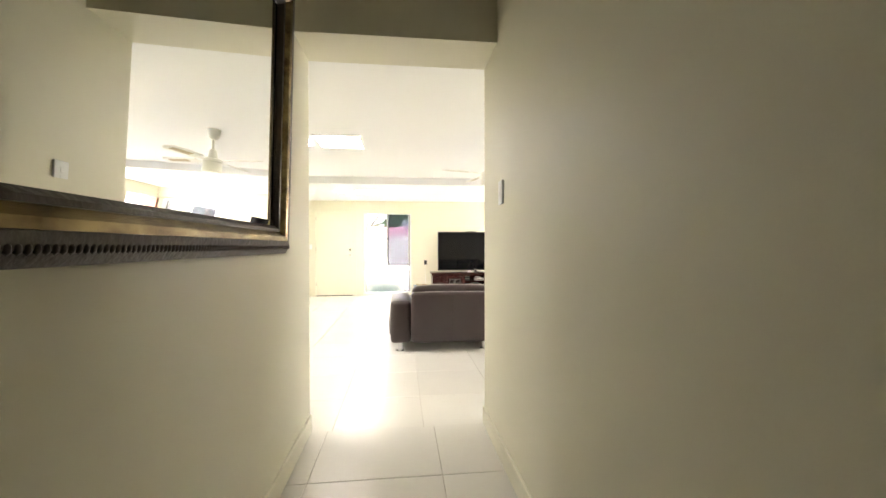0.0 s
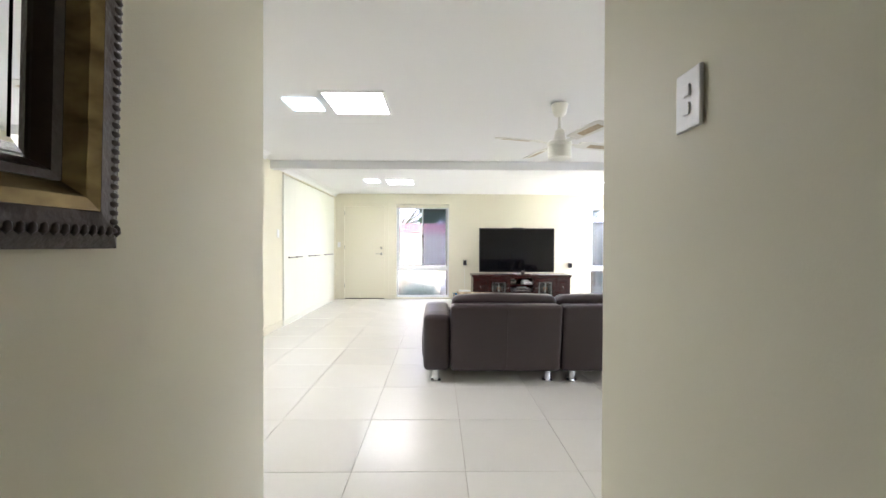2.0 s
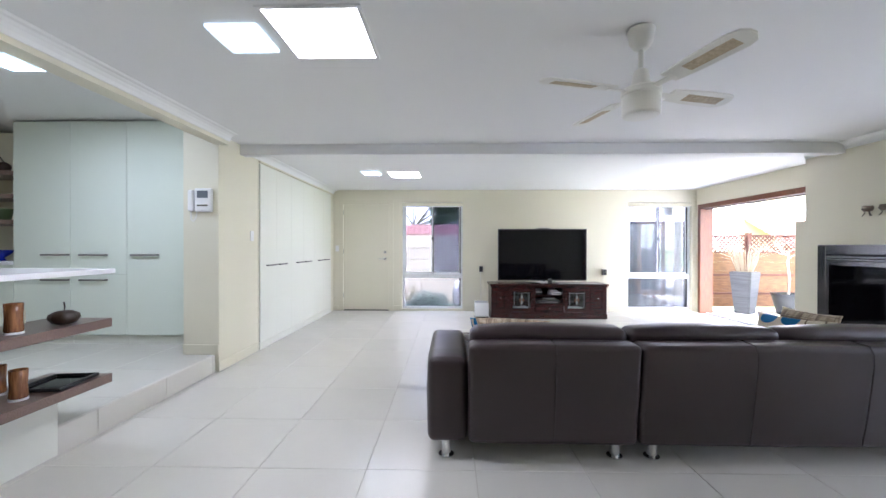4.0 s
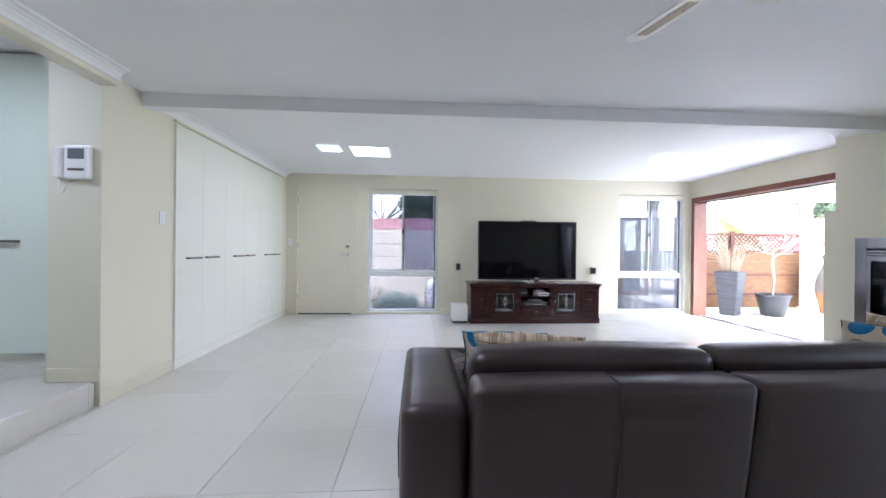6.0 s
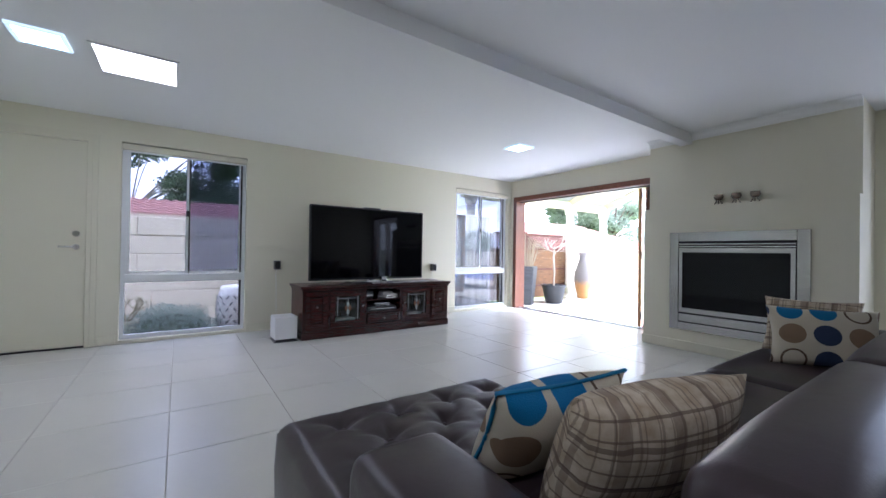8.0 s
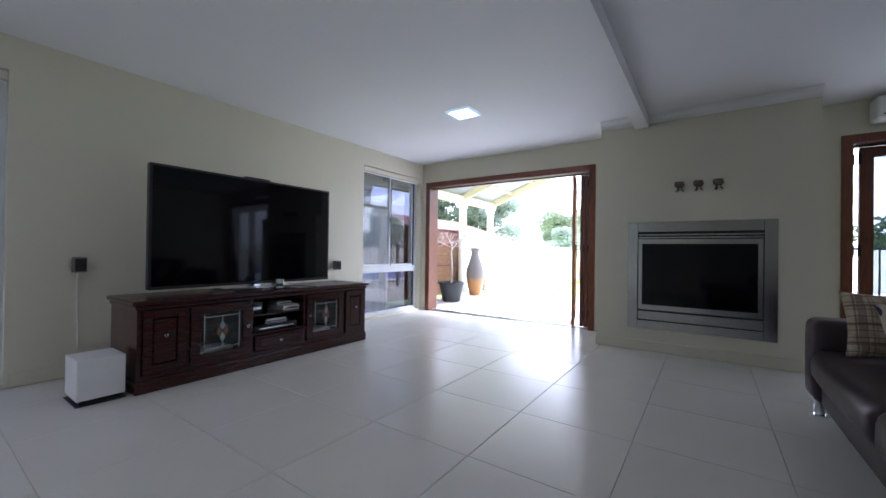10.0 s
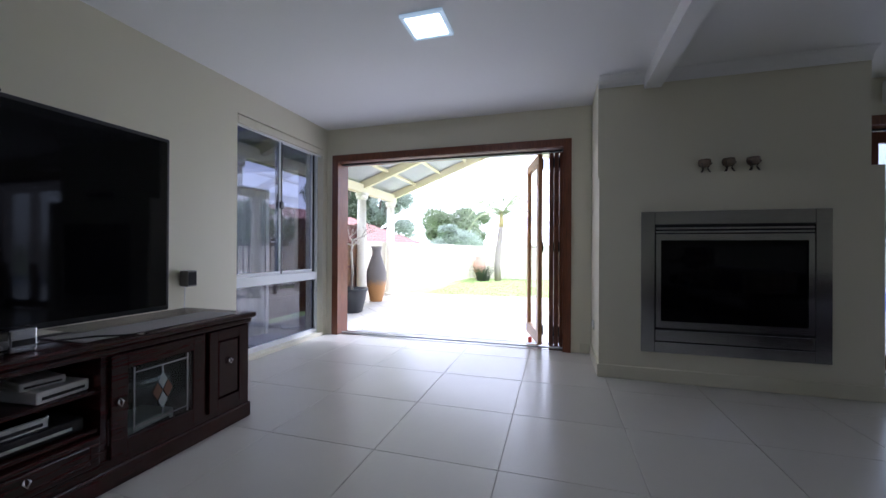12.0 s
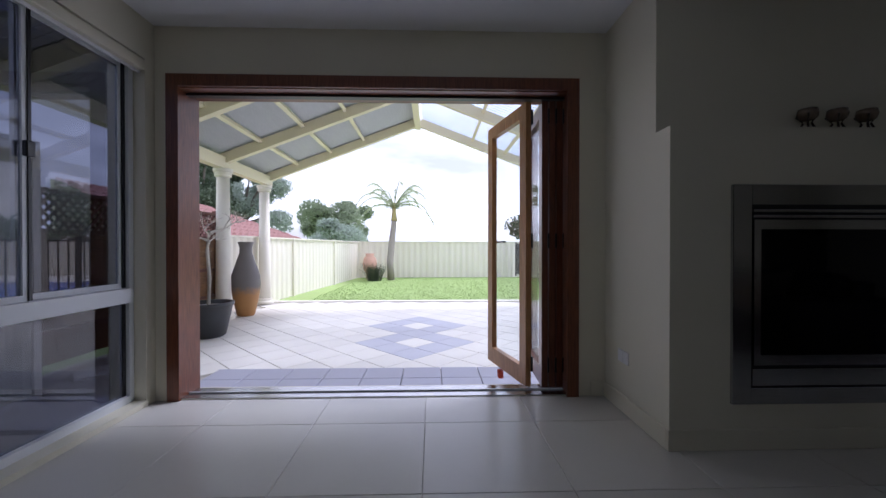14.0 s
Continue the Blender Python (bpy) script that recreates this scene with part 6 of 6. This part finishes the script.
# shade inside the stool's piercings, put into the colour of small raised tablets
M_PIERCE = material("shaded piercing", (0.14, 0.14, 0.15), 0.9)
st = thing("garden_stool", pose(0.46, 11.5, -0.3) @ Matrix.Diagonal((1.15, 1.15, 1.38, 1)), "white pierced ceramic garden stool with petal pattern", "garden stool")
part("body", lathe([(0.15, 0), (0.17, 0.05), (0.205, 0.26), (0.2, 0.36), (0.16, 0.5), (0.14, 0.53), (0.02, 0.54)], 28), material("white ceramic", (0.74, 0.72, 0.68), 0.25, var=0.03), st, smooth=True)
for j in range(6):
    for i in range(14):
        a, zz = 2 * math.pi * (i + 0.5 * (j % 2)) / 14, 0.08 + 0.066 * j
        rr = 0.186 + 0.022 * math.sin(math.pi * (zz - 0.03) / 0.5)
        bm = rbox(-0.002, 0.004, -0.009, 0.009, -0.024, 0.024, 0.002, 1)
        bm.transform(pose(rr * math.cos(a), rr * math.sin(a), zz, 0, 0, math.degrees(a)) @ pose(0, 0, 0, 45 if (i + j) % 2 else -45, 0, 0))
        part("piercing", bm, M_PIERCE, st)

# ---- side yard behind window two ----
box_s = thing("storage_box", pose(3.75, 11.0, -0.3), "tall brown cardboard-coloured storage box outside the window", "box")
part("carton", rbox(-0.3, 0.25, -0.2, 0.2, 0, 0.85, 0.01), material("kraft brown", (0.36, 0.22, 0.11), 0.8, var=0.1), box_s)
steel_fence("side_fence", (5.72, 11.5), (0.95, 11.5), -0.3, 1.83, "pale steel side fence with a dark capping beyond the window", 0.2, M_BARGE, material("grey-green steel fence", (0.36, 0.38, 0.33), 0.5, var=0.04, scale=2))

# ---- pool and its fence ----
# unseen slab, added only to cut the sky light reaching the second bifold
structure("eaves", boxes((XE + 0.225, XE + 1.5, 1.2, 5.2, 2.26, 2.4)), M_RENDER, "added cream slab over the second bifold doors to block sky light", "eaves")
structure("pool_surround", boxes((6.5, 16.2, -8, 4.3, -0.3, -0.055)), M_PAVER, "pale paving round the pool", "paving")
structure("water", boxes((7.9, 13.6, -7, 3.4, -0.2, -0.045)), M_POOL, "bright blue swimming pool water", "water")


def pool_fence(p, q):
    f = thing("pool_fence", pose(0, 0, 0), "black tubular steel pool fence", "fence", "pool fences")
    d = Vector((q[0] - p[0], q[1] - p[1], 0))
    n = max(2, int(d.length / 0.11))
    for k in range(n + 1):
        c = Vector((*p, 0)) + d * (k / n)
        post = k % 22 == 0
        r = 0.028 if post else 0.008
        part("post" if post else "picket", boxes((c.x - r, c.x + r, c.y - r, c.y + r, PZ + (-0.02 if post else 0.07), 1.12 if post else 1.06)), M_IRON, f)
    for z in (0.1, 1.05):
        part("rail", tube([(*p, z), (*q, z)], 0.019, 6), M_IRON, f)


pool_fence((8.5, 5.7), (6.75, 4.35)), pool_fence((6.75, 4.35), (7.3, -3.0)), pool_fence((8.5, 5.7), (15.9, 5.2))

# The garden is scaled by 1.22 about the camera's last eye point, to fit its views; this also sets it lower than the
# floor of the house.
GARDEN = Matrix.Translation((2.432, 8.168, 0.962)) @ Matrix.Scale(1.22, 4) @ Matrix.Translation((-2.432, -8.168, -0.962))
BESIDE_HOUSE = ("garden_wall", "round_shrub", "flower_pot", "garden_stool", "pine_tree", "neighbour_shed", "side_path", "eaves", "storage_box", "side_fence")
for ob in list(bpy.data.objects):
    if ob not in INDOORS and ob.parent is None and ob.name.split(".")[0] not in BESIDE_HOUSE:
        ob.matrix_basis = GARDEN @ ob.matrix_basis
# fills the gap that this scaling leaves beside the house
structure("patio_step", boxes((XE + 0.222, 5.68, -5.3, 12.0, -0.5, -0.278)), M_PAVER_G, "blue-grey paver strip along the house", "paving")

# ---- patio pavers ----
PAV = {}


def paver_mesh(w, d, mat):
    key = (round(w, 3), round(d, 3), mat.name)
    if key not in PAV:
        bm = boxes((0, w, 0, d, -0.02, 0))
        bmesh.ops.bevel(bm, geom=[e for e in bm.edges if all(v.co.z > -0.01 for v in e.verts)], offset=0.004, segments=1, affect="EDGES")
        me = bpy.data.meshes.new("paver")
        bm.to_mesh(me)
        bm.free()
        me.materials.append(mat)
        PAV[key] = me
    return PAV[key]


patio = bpy.data.objects["patio"]
S = 0.3
r2 = math.sqrt(0.5)
GREY = {(i, j) for i in range(3) for j in range(3) if (i, j) != (1, 1)} | {(i, j) for i in range(2, 5) for j in range(2, 5) if (i, j) != (3, 3)}
count = 0
spare = []
for i in range(-16, 22):
    for j in range(-16, 22):
        u, v = i * S, j * S
        x, y = 5.84 + (u + v) * r2, 8.35 + (v - u) * r2
        if not (5.34 < x and x < 9.1 and 5.4 < y < 11.05):
            continue
        mat = M_PAVER_LIT if (i, j) in GREY else M_PAVER
        if 7.0 < y < 10.6:
            p = new("paver", paver_mesh(S - 0.006, S - 0.006, mat))
            p.matrix_world = pose(x, y, PZ, 0, 0, -45)
            p.parent = patio
        else:
            spare.append((x, y))
bm = bmesh.new()
for x, y in spare:
    vs = box(bm, 0, S - 0.006, 0, S - 0.006, -0.02, -0.001)
    bmesh.ops.transform(bm, matrix=pose(x, y, PZ, 0, 0, -45), verts=vs)
tagged(part("outer_pavers", bm, M_PAVER, patio), kind="stuff")
for k in range(9):
    for row in range(2):
        p = new("paver", paver_mesh(0.248, 0.294, M_PAVER_G))
        p.location = (XE + 0.222 + row * 0.253, 7.2 + 0.3 * k, PZ + 0.014)
        p.parent = patio
structure("patio_border", boxes((XE + 0.83, 5.75, -3, 4.9, PZ - 0.02, PZ - 0.002), (5.75, GX, -3, 4.9, PZ - 0.02, PZ - 0.002)), M_PAVER, "cream patio paving", "paving")

# ---- floor tiles ----
M_TILE_MESH = {}


def tile_mesh(w, d):
    key = (round(w, 3), round(d, 3))
    if key not in M_TILE_MESH:
        bm, c = bmesh.new(), 0.0015
        lo = [bm.verts.new(p) for p in ((0, 0, -0.01), (w, 0, -0.01), (w, d, -0.01), (0, d, -0.01))]
        md = [bm.verts.new(p) for p in ((0, 0, -c), (w, 0, -c), (w, d, -c), (0, d, -c))]
        hi = [bm.verts.new(p) for p in ((c, c, 0), (w - c, c, 0), (w - c, d - c, 0), (c, d - c, 0))]
        for a, b in ((lo, md), (md, hi)):
            for k in range(4):
                bm.faces.new((a[k], a[(k + 1) % 4], b[(k + 1) % 4], b[k]))
        bm.faces.new(hi)
        me = bpy.data.meshes.new("tile")
        bm.to_mesh(me)
        bm.free()
        me.materials.append(M_TILE)
        M_TILE_MESH[key] = me
    return M_TILE_MESH[key]


def lay(parent, x0, x1, y0, y1, z, ox, oy, size=0.6, joint=0.003):
    """Square tiles on a grid through (ox, oy), cut at the borders."""
    for i in range(math.floor((x0 - ox) / size), math.ceil((x1 - ox) / size)):
        for j in range(math.floor((y0 - oy) / size), math.ceil((y1 - oy) / size)):
            a, b = max(x0, ox + i * size + joint / 2), min(x1, ox + (i + 1) * size - joint / 2)
            c, d = max(y0, oy + j * size + joint / 2), min(y1, oy + (j + 1) * size - joint / 2)
            if b - a > 0.015 and d - c > 0.015:
                t = new("tile", tile_mesh(b - a, d - c))
                t.location = (a, c, z)
                t.parent = parent


lay(bpy.data.objects["floor"], XW - 0.03, XE + 0.015, YS, YN, 0, -0.288, 4.606)
lay(bpy.data.objects["floor_hall"], HL, HR, HS, YS - 0.012, STEP, -0.25, 2.05)
lay(bpy.data.objects["floor_kitchen"], -5.0, -2.14, 3.2, 7.2, STEP, -2.74, 5.15)
